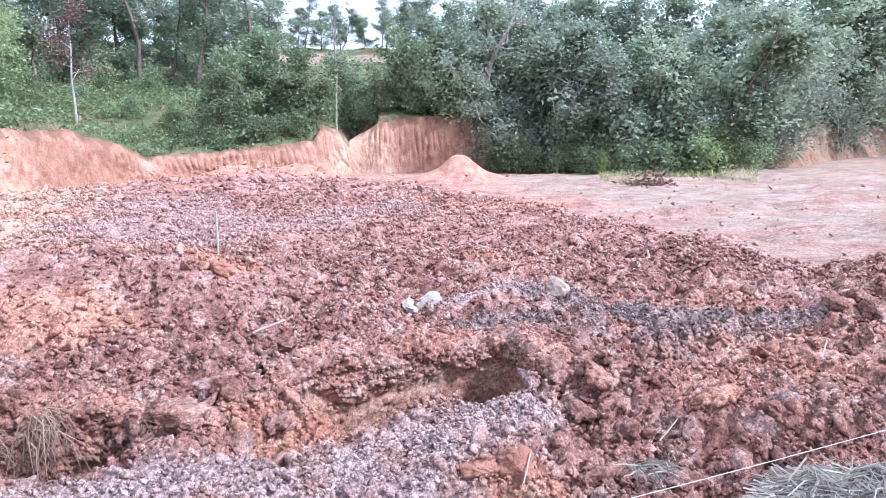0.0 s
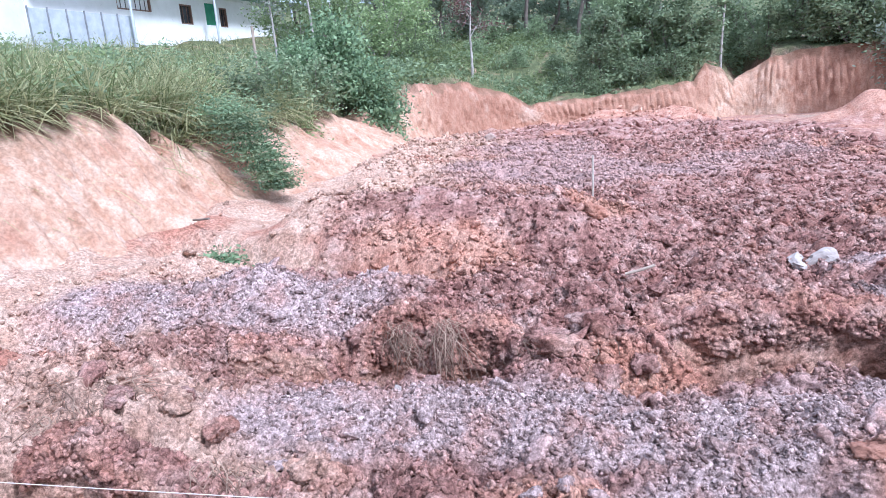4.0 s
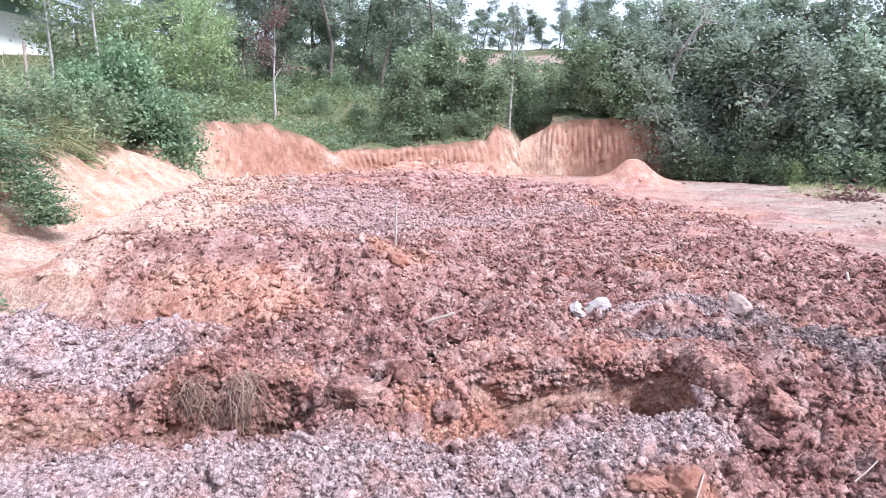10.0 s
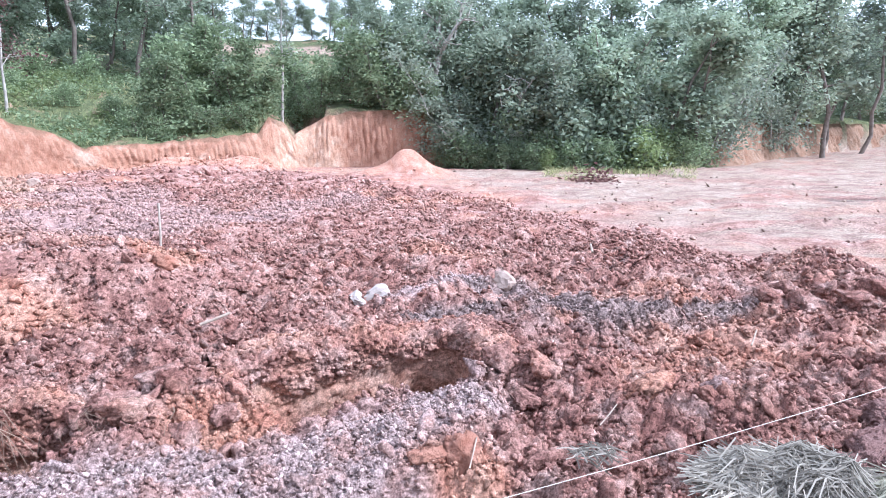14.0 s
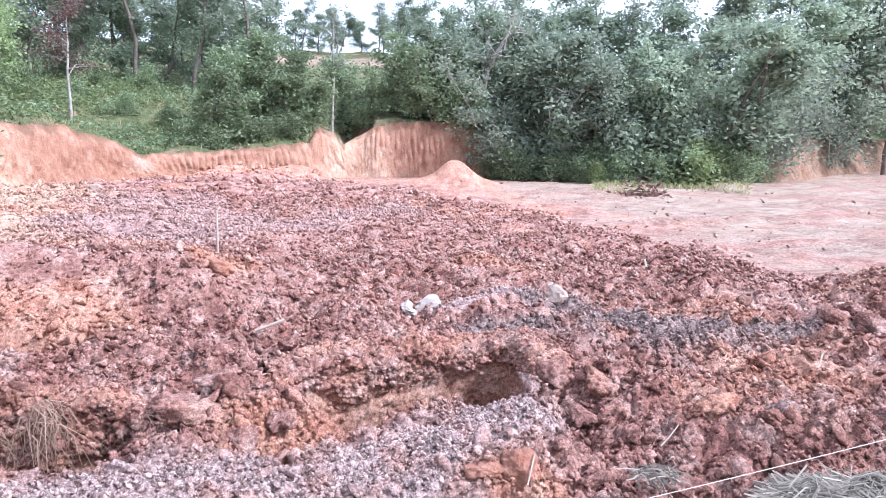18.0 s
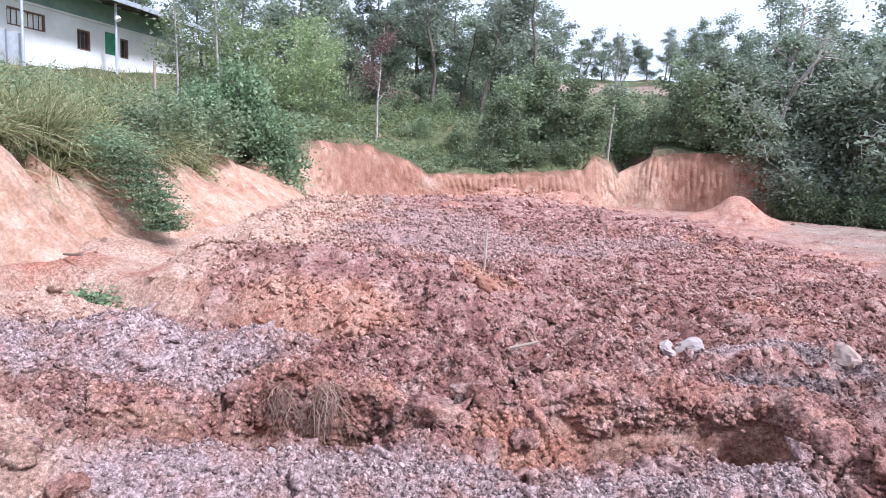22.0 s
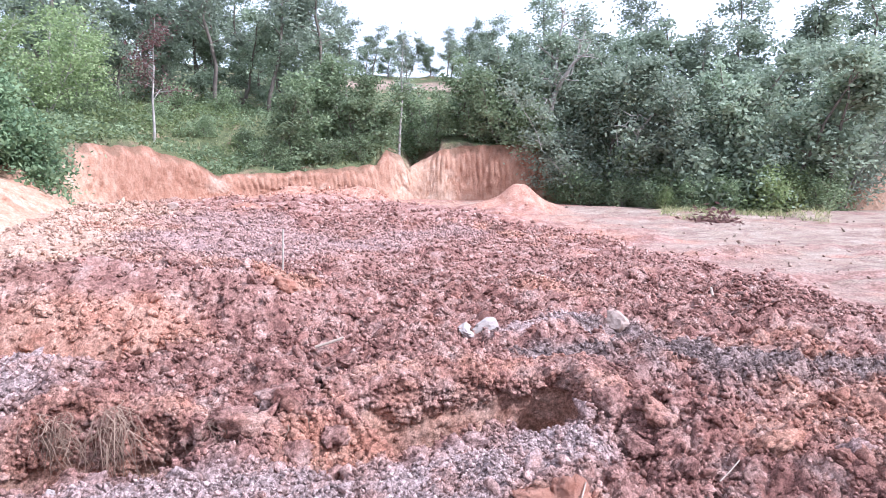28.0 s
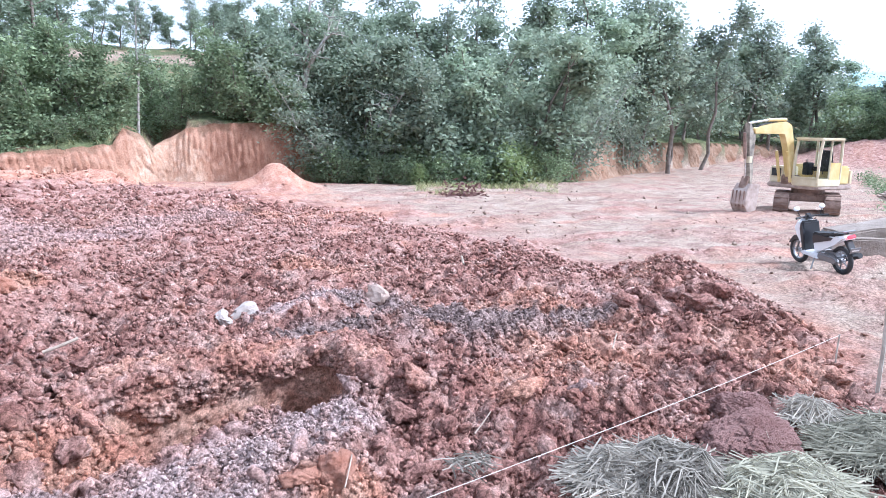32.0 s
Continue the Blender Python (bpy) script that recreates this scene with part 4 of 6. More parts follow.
blades("verge_grass", "patchy grass at the wood's edge", np.stack([x, y, ground_height(x, y, False) - 0.02], 1)[keep], rng, 0.32, 0.03, GRASS, 0.8)
for az, d, s in ((57.5, 58, 1.2), (58.7, 60, 1.1), (60.0, 61, 1.1), (61.2, 60, 0.9), (62.6, 62, 0.8)):
    plant("mid", az, d, s, BRINK_BUSH)
for key, some in KINDS.items():
    for k, ob in enumerate(some):
        del ob["spare"]

# ---- making of things ----
def part(name, bm, material, parent, label="", smooth=False):
    """Links a bmesh as one mesh object under a thing or a part."""
    me = bpy.data.meshes.new(name)
    bmesh.ops.recalc_face_normals(bm, faces=bm.faces)
    bm.to_mesh(me)
    bm.free()
    if smooth:
        me.polygons.foreach_set("use_smooth", [True] * len(me.polygons))
    me.materials.append(material)
    ob = new(name, me)
    ob.parent = parent
    return tagged(ob, label)


def box(sx, sy, sz, at=(0, 0, 0), turn=(0, 0, 0), bevel=0.01, taper=1.0):
    bm = bmesh.new()
    bmesh.ops.create_cube(bm, size=1)
    for v in bm.verts:
        k = taper if v.co.z > 0 else 1.0
        v.co = Vector((v.co.x * sx * k, v.co.y * sy * k, v.co.z * sz))
    if bevel:
        bmesh.ops.bevel(bm, geom=bm.edges[:], offset=bevel, segments=2, affect="EDGES")
    bmesh.ops.transform(bm, matrix=pose(*at, *turn), verts=bm.verts)
    return bm


def rod(points, radius, sides=8):
    """A bent round rod; radius may be a list."""
    radii = radius if isinstance(radius, (list, tuple)) else [radius] * len(points)
    v, f = tube(points, radii, sides)
    bm = bmesh.new()
    vs = [bm.verts.new(p) for p in v]
    for q in f:
        bm.faces.new([vs[k] for k in q])
    bm.faces.new(vs[:sides][::-1])
    bm.faces.new(vs[-sides:])
    return bm


def slab_of(outline, thick, axis="x", at=0.0, bevel=0.01):
    """A plate from an outline in the other two axes (y, z for x), centred at that place on the axis."""
    bm = bmesh.new()
    rows = []
    for s in (-0.5, 0.5):
        w = at + s * thick
        rows.append([bm.verts.new((w, a, b) if axis == "x" else (a, w, b) if axis == "y" else (a, b, w)) for a, b in outline])
    bm.faces.new(rows[0][::-1])
    bm.faces.new(rows[1])
    n = len(outline)
    for k in range(n):
        bm.faces.new((rows[0][k], rows[0][(k + 1) % n], rows[1][(k + 1) % n], rows[1][k]))
    if bevel:
        bmesh.ops.bevel(bm, geom=bm.edges[:], offset=bevel, segments=2, affect="EDGES")
    return bm


def wheel_ring(radius, thick, width, at, sides=28):
    """A tyre or rim round the x axis."""
    bm = bmesh.new()
    rows = []
    for k in range(sides):
        a = 2 * math.pi * k / sides
        ring = []
        for q in range(10):
            b = 2 * math.pi * q / 10
            r = radius - thick + thick * math.cos(b)
            ring.append(bm.verts.new((at[0] + width * math.sin(b), at[1] + r * math.cos(a), at[2] + r * math.sin(a))))
        rows.append(ring)
    for k in range(sides):
        for q in range(10):
            bm.faces.new((rows[k][q], rows[(k + 1) % sides][q], rows[(k + 1) % sides][(q + 1) % 10], rows[k][(q + 1) % 10]))
    return bm


def height_at(x, y, fine=True):
    return float(ground_height(np.array([float(x)]), np.array([float(y)]), fine)[0])


def lump_mesh(seed, detail, flat=0.8, jag=0.35):
    """Corners and faces of a broken, angular lump of radius about 1."""
    bm = bmesh.new()
    if detail:
        bmesh.ops.create_icosphere(bm, subdivisions=detail, radius=1)
    else:                                                  # crumbs seen from far: eight faces
        six = [bm.verts.new(p) for p in ((1, 0, 0), (-1, 0, 0), (0, 1, 0), (0, -1, 0), (0, 0, 1), (0, 0, -1))]
        for p, q, o in ((0, 2, 4), (2, 1, 4), (1, 3, 4), (3, 0, 4), (2, 0, 5), (1, 2, 5), (3, 1, 5), (0, 3, 5)):
            bm.faces.new((six[p], six[q], six[o]))
        bm.verts.index_update()
    r = random.Random(seed)
    o = Vector((r.uniform(-9, 9), r.uniform(-9, 9), r.uniform(-9, 9)))
    cuts = [(Vector((r.gauss(0, 1), r.gauss(0, 1), r.gauss(0, 1))).normalized(), r.uniform(0.45, 0.8)) for _ in range(7)]
    for v in bm.verts:
        for n, d in cuts:                                  # broken flats
            over = v.co.dot(n) - d
            if over > 0:
                v.co -= n * over * 0.9
        m = noise.noise(v.co * 1.1 + o) + 0.7 * noise.noise(v.co * 2.7 + o) + 0.6 * noise.noise(v.co * 6 + o)
        v.co *= 1 + jag * m + r.uniform(-0.08, 0.08)
        v.co.z *= flat
    bm.verts.ensure_lookup_table()
    out = np.array([v.co[:] for v in bm.verts]), np.array([[v.index for v in f.verts] for f in bm.faces])
    bm.free()
    return out


# ---- clods and gravel over the dug ground ----
def strew(name, label, seed, count, near, far, low, high, detail, power=2.2, where=None, sink=0.25):
    """Lumps in one mesh, strewn over the dug area between two distances, small ones the most."""
    rng = np.random.default_rng(seed)
    shapes = [lump_mesh(seed * 10 + k, detail) for k in range(6)]
    n = count * 3
    a = np.radians(rng.uniform(-60, 68, n))
    d = np.sqrt(rng.uniform(near**2, far**2, n))
    x, y = d * np.sin(a), d * np.cos(a)
    fill = inside_fill(x, y)
    clump = fractal(x / 0.7, y / 0.7, 401, 3)
    wide = 1 + 0.28 * np.clip(d - 8, 0, 9) * step(0, 3, x)
    chance = step(-0.15, 0.3, (fill - 0.25 * (wide - 1) + 0.1 * wide * clump) / wide) * (0.2 + 0.8 * step(-0.9, 0.5, clump)) + 0.012
    if where is not None:
        chance = chance * where(x, y)
    keep = np.flatnonzero(rng.uniform(0, 1, n) < chance)[:count]
    x, y = x[keep], y[keep]
    r = low + (high - low) * rng.uniform(0, 1, len(x)) ** power
    z = ground_height(x, y) + r * (0.55 - sink)
    verts, faces, start = [], [], 0
    spin = rng.uniform(0, 2 * math.pi, len(x))
    tilt = rng.normal(size=(len(x), 2)) * 0.5
    squash = rng.uniform(0.75, 1.25, (len(x), 3))
    which = rng.integers(0, 6, len(x))
    cx, cy = [], []
    for k in range(6):
        pick = np.flatnonzero(which == k)
        v, f = shapes[k]
        c, s = np.cos(spin[pick])[:, None], np.sin(spin[pick])[:, None]
        p = v[None] * (squash[pick] * r[pick, None])[:, None]
        q = np.stack([p[..., 0] * c - p[..., 1] * s, p[..., 0] * s + p[..., 1] * c, p[..., 2] + p[..., 0] * tilt[pick, :1] + p[..., 1] * tilt[pick, 1:]], -1)
        q = q + np.stack([x[pick], y[pick], z[pick]], 1)[:, None]
        verts.append(q.reshape(-1, 3))
        faces.append((f[None] + (np.arange(len(pick)) * len(v))[:, None, None] + start).reshape(-1, 3))
        start += len(pick) * len(v)
        cx.append(np.repeat(x[pick], len(v)))
        cy.append(np.repeat(y[pick], len(v)))
    ob = mesh_object(name, np.concatenate(verts), np.concatenate(faces), SOIL)
    put_masks(ob, np.concatenate(cx), np.concatenate(cy), 1.0)
    return tagged(ob, label, "clods", kind="stuff")


def on_gravel(x, y):
    m = soil_masks(x, y)
    return np.clip(m["grey"] + m["dark"], 0, 1)


def out_of_pits(x, y):
    free = np.ones_like(x)
    for x1, y1, x2, y2, w, depth, rim in PITS:
        free = np.minimum(free, 0.06 + step(w - 0.05, w + rim, off_line(x, y, x1, y1, x2, y2)[0]))
    return free


def off_gravel(x, y):
    m = soil_masks(x, y)
    return (1 - 0.8 * np.clip(m["grey"] + m["dark"], 0, 1)) * (1 - 0.8 * np.clip(m["tan"], 0, 1)) * out_of_pits(x, y)


strew("clay_clods", "broken clods of red clay over the fill", 501, 1300, 2.0, 8.5, 0.03, 0.085, 2, 3.0, off_gravel, 0.4)
strew("clay_crumbs", "small crumbs of red clay", 502, 40000, 1.8, 5.6, 0.006, 0.028, 1, 2.6, off_gravel, 0.2)
strew("clay_crumbs", "crumbs and small clods of red clay", 507, 15000, 4.8, 7.0, 0.009, 0.042, 1, 3.0, off_gravel, 0.2)
strew("clay_crumbs", "crumbs of red clay on the middle of the fill", 508, 22000, 6.8, 10.2, 0.010, 0.044, 0, 2.8, off_gravel, 0.15)
strew("grey_gravel", "heaped grey gravel and crumbs", 503, 46000, 1.9, 8.0, 0.006, 0.022, 1, 2.2, on_gravel, 0.1)
strew("clay_clods", "clods of red clay on the far fill", 504, 32000, 8.5, 18, 0.014, 0.062, 0, 2.8)
strew("clay_clods", "scattered clods at the back of the fill", 505, 6000, 16, 27, 0.025, 0.11, 0, 2.2)



def on_yard(x, y):
    """Loose crumbs in drifts over the hard yard."""
    return 6.0 * drift_at(x, y) * (cut_side(x, y)[0] < -0.5)


strew("yard_crumbs", "crumbs and small clods lying on the yard", 506, 9000, 4.5, 26, 0.012, 0.05, 0, 3.0, on_yard, 0.1)

CLOD_SHAPES = []
for k in range(5):
    v, f = lump_mesh(900 + k, 4, 0.8, 0.38)
    ob = mesh_object("clod", v, f, SOIL)
    me = ob.data
    bpy.data.objects.remove(ob)
    CLOD_SHAPES.append(me)


def clod(x, y, r, mask=None, label="large lump of broken red clay", k=None, sink=0.3, group="large clods"):
    """One large clod, sunk a little into the ground."""
    me = CLOD_SHAPES[dice.randrange(5) if k is None else k].copy()
    put = soil_masks(np.array([x]), np.array([y])) if mask is None else {q: np.array([mask.get(q, 0.0)]) for q in ("grey", "dark", "pale", "orange", "turf", "tan")}
    for key, value in put.items():
        at = me.attributes.new(key, "FLOAT", "POINT")
        at.data.foreach_set("value", np.full(len(me.vertices), value[0], np.float32))
    ob = new("clod", me)
    ob.matrix_basis = pose(x, y, height_at(x, y) + r * (0.6 - sink), dice.uniform(-25, 25), dice.uniform(-25, 25), dice.uniform(0, 360)) @ Matrix.Diagonal((r * dice.uniform(0.85, 1.3), r * dice.uniform(0.8, 1.1), r * dice.uniform(0.75, 1.0), 1))
    return tagged(ob, label, "clod", group)


for k in range(150):
    a, d = radians(dice.uniform(-52, 60)), dice.uniform(2.4, 9.5)
    x, y = d * math.sin(a), d * math.cos(a)
    if float(inside_fill(np.array([x]), np.array([y]))[0]) > 0.1 and not (0.4 < x < 1.7 and 2.2 < y < 3.3):
        clod(x, y, dice.uniform(0.05, 0.105))
CLAY_DARK = plain_material('dark_red_clay', (0.26, 0.125, 0.105), (0.37, 0.205, 0.175), 4.0, 0.95, bump=1.0, depth=0.08)


def cracked_mass(x, y, size, seed, label):
    """A mass of stiff clay, broken by cracks into rounded pieces."""
    bm = bmesh.new()
    bmesh.ops.create_icosphere(bm, subdivisions=6, radius=1)
    o = Vector((seed * 1.7, -seed, seed * 0.6))
    for v in bm.verts:
        p = v.co.copy()
        q = p + 0.25 * noise.noise_vector(p * 2.0 + o)
        dist = noise.voronoi(q * 2.4 + o)[0]
        fine = noise.voronoi(q * 6.0 - o)[0]
        crack = min(1.0, (dist[1] - dist[0]) * 4.5)
        small = min(1.0, (fine[1] - fine[0]) * 3.5)
        r = 1 + 0.22 * noise.noise(p * 1.4 + o) - 0.09 * (1 - crack) ** 2.5 - 0.035 * (1 - small) ** 2 + 0.05 * noise.noise(p * 5 + o) + 0.035 * noise.noise(p * 15 + o) + 0.02 * noise.noise(p * 34 + o)
        v.co = Vector((p.x * size[0], p.y * size[1], p.z * size[2])) * r
    ob = part("clod", bm, CLAY_DARK, None, label)
    ob.matrix_basis = pose(x, y, height_at(x, y, False) - 0.06, 6, -4, seed * 35)
    return tagged(ob, category="clod", group="large clods")


cracked_mass(3.66, 2.60, (0.42, 0.30, 0.20), 1, "big cracked mass of dark red clay beside straw")
cracked_mass(4.12, 2.98, (0.30, 0.24, 0.15), 2, "cracked mass of dark red clay")
cracked_mass(3.30, 2.62, (0.17, 0.14, 0.12), 3, "smaller lump of dark red clay")
for x, y, r, k in ((5.35, 5.0, 0.17, 1), (5.6, 4.75, 0.15, 2), (5.15, 5.25, 0.15, 3), (5.9, 4.5, 0.13, 4), (5.45, 5.35, 0.14, 0), (6.05, 4.9, 0.14, 1), (5.75, 5.15, 0.16, 3)):
    clod(x, y, r, {}, "brown clay block at the edge of the fill", k, 0.2)
clod(3.1, 3.55, 0.13, {"grey": 0.5}, "pale lump with root tuft", 2)
clod(2.75, 3.75, 0.15, {"orange": 1.0}, "smooth orange clay lump", 0)
RED_CLAY = plain_material("red_orange_clay", (0.40, 0.165, 0.105), (0.52, 0.26, 0.18), 9.0, 0.95, bump=1.0, depth=0.03)
for x, y, r, k in ((1.22, 3.28, 0.13, 2), (1.04, 3.32, 0.10, 4)):
    clod(x, y, r, {}, "orange clay lump beside the puddle", k).data.materials[0] = RED_CLAY
red_lump = clod(-0.64, 7.62, 0.15, {}, "orange-red lump of clay at the stake", 3)
red_lump.data.materials[0] = RED_CLAY
clod(-0.15, 6.25, 0.16, {}, "dark red lump beside a stick", 1)
clod(1.75, 4.55, 0.09, {"grey": 0.6}, "pale tooth-shaped lump on the trench's lip", 0, 0.0)
for x, y, r in ((-1.76, 3.0, 0.06), (-1.72, 2.62, 0.055), (-0.36, 2.76, 0.055), (-0.2, 2.7, 0.045), (-1.6, 3.1, 0.06), (-0.5, 2.62, 0.05), (0.05, 2.78, 0.045), (-1.85, 2.75, 0.07)):
    clod(x, y, r, {"grey": 1.0}, "grey stone block in the gravel", sink=0.1)
for x, y, r in ((-0.55, 4.35, 0.16), (-0.3, 4.2, 0.14), (-0.75, 4.6, 0.15), (-0.05, 4.35, 0.12), (-0.9, 4.35, 0.12), (-0.4, 4.7, 0.17), (0.25, 5.2, 0.13), (0.8, 5.4, 0.12), (-2.9, 4.3, 0.15), (-2.2, 4.6, 0.16), (-3.0, 2.95, 0.12), (-2.7, 3.1, 0.12), (-2.35, 2.95, 0.11), (-3.5, 3.2, 0.10), (2.0, 4.6, 0.16), (2.2, 4.35, 0.13)):
    clod(x, y, r, {"orange": 0.4} if dice.random() < 0.4 else {})



def trench_wall(name, label, line, low, seed, lip=0.0, peach=0.75, back=0.34, crumbs=1500):
    """The upright inner face of a trench, cut smooth below and crumbling above, with its lip laid back on the ground."""
    rng = np.random.default_rng(seed)
    line = np.array(line, float)
    run = np.r_[0, np.cumsum(np.hypot(*np.diff(line, axis=0).T))]
    s = np.arange(0, run[-1], 0.014)
    px, py = (np.interp(s, run, line[:, k]) for k in range(2))
    ker = np.ones(17) / 17
    px, py = (np.convolve(np.pad(v, 8, "edge"), ker, "valid") for v in (px, py))
    tx, ty = np.gradient(px), np.gradient(py)
    size = np.hypot(tx, ty)
    nx, ny = ty / size, -tx / size                        # into the trench
    behind = ground_height(px - nx * back, py - ny * back)
    behind = np.convolve(np.pad(behind, 12, "edge"), np.ones(25) / 25, "valid")
    top = behind - 0.02 + 0.05 * fractal(s / 0.25, s * 0, seed + 11, 3)
    u = np.linspace(0, 1, 90)[:, None]
    z = low + (top - low) * u
    a, b = s[None] + 0 * u, z
    crumble = step(-0.16, -0.02, z - lip + 0.10 * fractal(a / 0.35, b / 0.2, seed, 3))
    bits = 0.11 * lumps(a, b, 0.13, seed + 1) + 0.07 * lumps(a, b, 0.06, seed + 2) + 0.05 * lumps(a, b, 0.034, seed + 12) + 0.03 * fractal(a / 0.03, b / 0.03, seed + 3, 2)
    cut = 0.013 * fractal(a / 0.08, b / 0.08, seed + 7, 4) + 0.03 * lumps(a, b, 0.06, seed + 4) * step(0.1, 0.5, fractal(a / 0.2, b / 0.2, seed + 10, 2)) + 0.008 * step(0.25, 0.6, fractal(a / 0.25, b / 0.18, seed + 8, 3))
    out = 0.06 * (1 - u) + 0.5 * bits * crumble + (1 - crumble) * cut + 0.04 * fractal(a / 0.5, b / 0.5, seed + 5, 2)
    k = np.linspace(0.04, 1, 24)[:, None]                 # the lip
    la, lb = s[None] + 0 * k, 1.0 + k * back + 0 * s[None]
    lz = top + (behind - 0.05 - top) * k + 0.06 * np.sin(np.pi * k) + (0.05 * lumps(la, lb, 0.13, seed + 1) + 0.05 * lumps(la, lb, 0.06, seed + 2)) * step(1.0, 0.7, k)
    z = np.concatenate([z, lz])
    out = np.concatenate([out, out[-1:] - k * back])
    crumble = np.concatenate([crumble, np.ones_like(lz)])
    a, b = np.concatenate([a, la]), np.concatenate([b, lb])
    vx, vy = px + nx * out, py + ny * out
    n, m = len(s), len(z)
    i, j = np.arange(m - 1)[:, None] * n, np.arange(n - 1)[None]
    verts = np.stack([vx.ravel(), vy.ravel(), z.ravel()], 1)
    ob = mesh_object(name, verts, np.stack([i + j, i + j + 1, i + n + j + 1, i + n + j], -1).reshape(-1, 4), SOIL)
    orange = np.clip(0.8 - 0.45 * crumble + 0.5 * fractal(a / 0.3, b / 0.15, seed + 6, 3), 0, 1).ravel()
    tan = np.clip(peach * (1 - crumble) + 0.15 * fractal(a / 0.2, b / 0.08, seed + 9, 3), 0, 1).ravel()

    def colour(thing, o, t, loose=0.0):
        for key in ("grey", "dark", "pale", "orange", "turf", "tan", "loose"):
            at = thing.data.attributes.new(key, "FLOAT", "POINT")
            at.data.foreach_set("value", (o if key == "orange" else t if key == "tan" else 0 * o + (loose if key == "loose" else 0)).astype(np.float32))

    colour(ob, orange, tan)
    chance = (0.03 + crumble.ravel()) * (verts[:, 2] > low + 0.3)
    pick = rng.choice(len(verts), crumbs, p=chance / chance.sum())
    r = 0.006 + 0.030 * rng.uniform(0, 1, crumbs) ** 2.6
    shapes = [lump_mesh(seed * 10 + q, 1) for q in range(4)]
    v = np.concatenate([shapes[q % 4][0] * r[q] * rng.uniform(0.75, 1.25, 3) + verts[pick[q]] for q in range(crumbs)])
    f = np.concatenate([shapes[q % 4][1] + 12 * q for q in range(crumbs)])
    bits = mesh_object("clay_crumbs", v, f, SOIL)
    colour(bits, np.repeat(orange[pick], 12) * 0.6, np.repeat(tan[pick], 12) * 0.5, 1.0)
    tagged(bits, "crumbs stuck to a trench side", "clods", kind="stuff")
    return tagged(ob, label, "trench wall", kind="structure")


trench_wall("wall_trench_1", "cut clay side of the foundation trench", [(-0.12, 4.86), (0.25, 5.03), (0.8, 5.23), (1.55, 5.46), (1.90, 5.40), (1.97, 5.10), (1.92, 4.72)], -0.95, 701, -0.08, 0.35, 0.46, 2600)
trench_wall("wall_trench_2", "dark torn side of the pit under hanging roots", [(-2.16, 4.20), (-2.13, 4.44), (-2.0, 4.58), (-1.6, 4.66), (-1.15, 4.69), (-0.82, 4.58)], -0.9, 711, -0.15, 0.2, 0.25)
trench_wall("wall_trench_3", "orange clay side of a small hole", [(-3.12, 4.12), (-2.90, 4.21), (-2.62, 4.29), (-2.32, 4.34), (-2.12, 4.24)], -0.55, 721, 0.06, 0.3, 0.25, 700)
trench_wall("wall_trench_4", "wet tan side of a muddy hole", [(-3.3, 2.42), (-3.0, 2.56), (-2.5, 2.53), (-1.85, 2.43), (-1.58, 2.26)], -0.65, 731, 0.05, 0.8, 0.25)

# ---- loose things on the ground ----
STONE = plain_material("pale_stone", (0.31, 0.255, 0.23), (0.43, 0.37, 0.335), 8.0, 0.85, bump=0.5)
STONE_TAN = plain_material("tan_stone", (0.32, 0.225, 0.18), (0.44, 0.335, 0.28), 8.0, 0.85, bump=0.5)
WOOD_GREY = plain_material("grey_wood", (0.34, 0.29, 0.24), (0.52, 0.46, 0.39), 12.0, 0.85)
WOOD_PALE = plain_material("pale_wood", (0.28, 0.21, 0.16), (0.42, 0.34, 0.27), 12.0, 0.8)
CORD = plain_material("cord", (0.55, 0.49, 0.43), (0.68, 0.62, 0.55), 30.0, 0.8)


def stone(x, y, size, seed, material, label, lift=0.35):
    corners, faces = lump_mesh(seed + 60, 3, 1.0, 0.22)
    bm = bmesh.new()
    vs = [bm.verts.new([1.15 * a * b for a, b in zip(p, size)]) for p in corners]
    for f in faces:
        bm.faces.new([vs[k] for k in f])
    ob = part("stone", bm, material, None, label)
    ob.matrix_basis = pose(x, y, height_at(x, y) + size[2] * lift, 8, -12, seed * 40)
    return tagged(ob, category="stone", group="pale stones")


stone(1.50, 6.85, (0.15, 0.10, 0.09), 1, STONE, "white broken stone block on the gravel", 0.45)
stone(1.27, 6.80, (0.13, 0.08, 0.05), 2, STONE, "flat white stone beside a white block", 0.6)
stone(3.02, 6.95, (0.17, 0.12, 0.11), 3, STONE_TAN, "large tan boulder in dark earth", 0.5)
stone(-4.2, 17.5, (0.12, 0.10, 0.11), 5, STONE_TAN, "pale stone on the far fill", 0.6)
stone(-2.35, 5.75, (0.05, 0.035, 0.03), 6, STONE, "small white stone on the gravel ridge", 0.6)
stone(-1.62, 3.85, (0.035, 0.03, 0.035), 7, STONE, "small white stone on the ridge", 0.9)


def stick(points, r, material, name, label):
    ob = part(name, rod(points, r), material, None, label)
    return tagged(ob, category="stick")


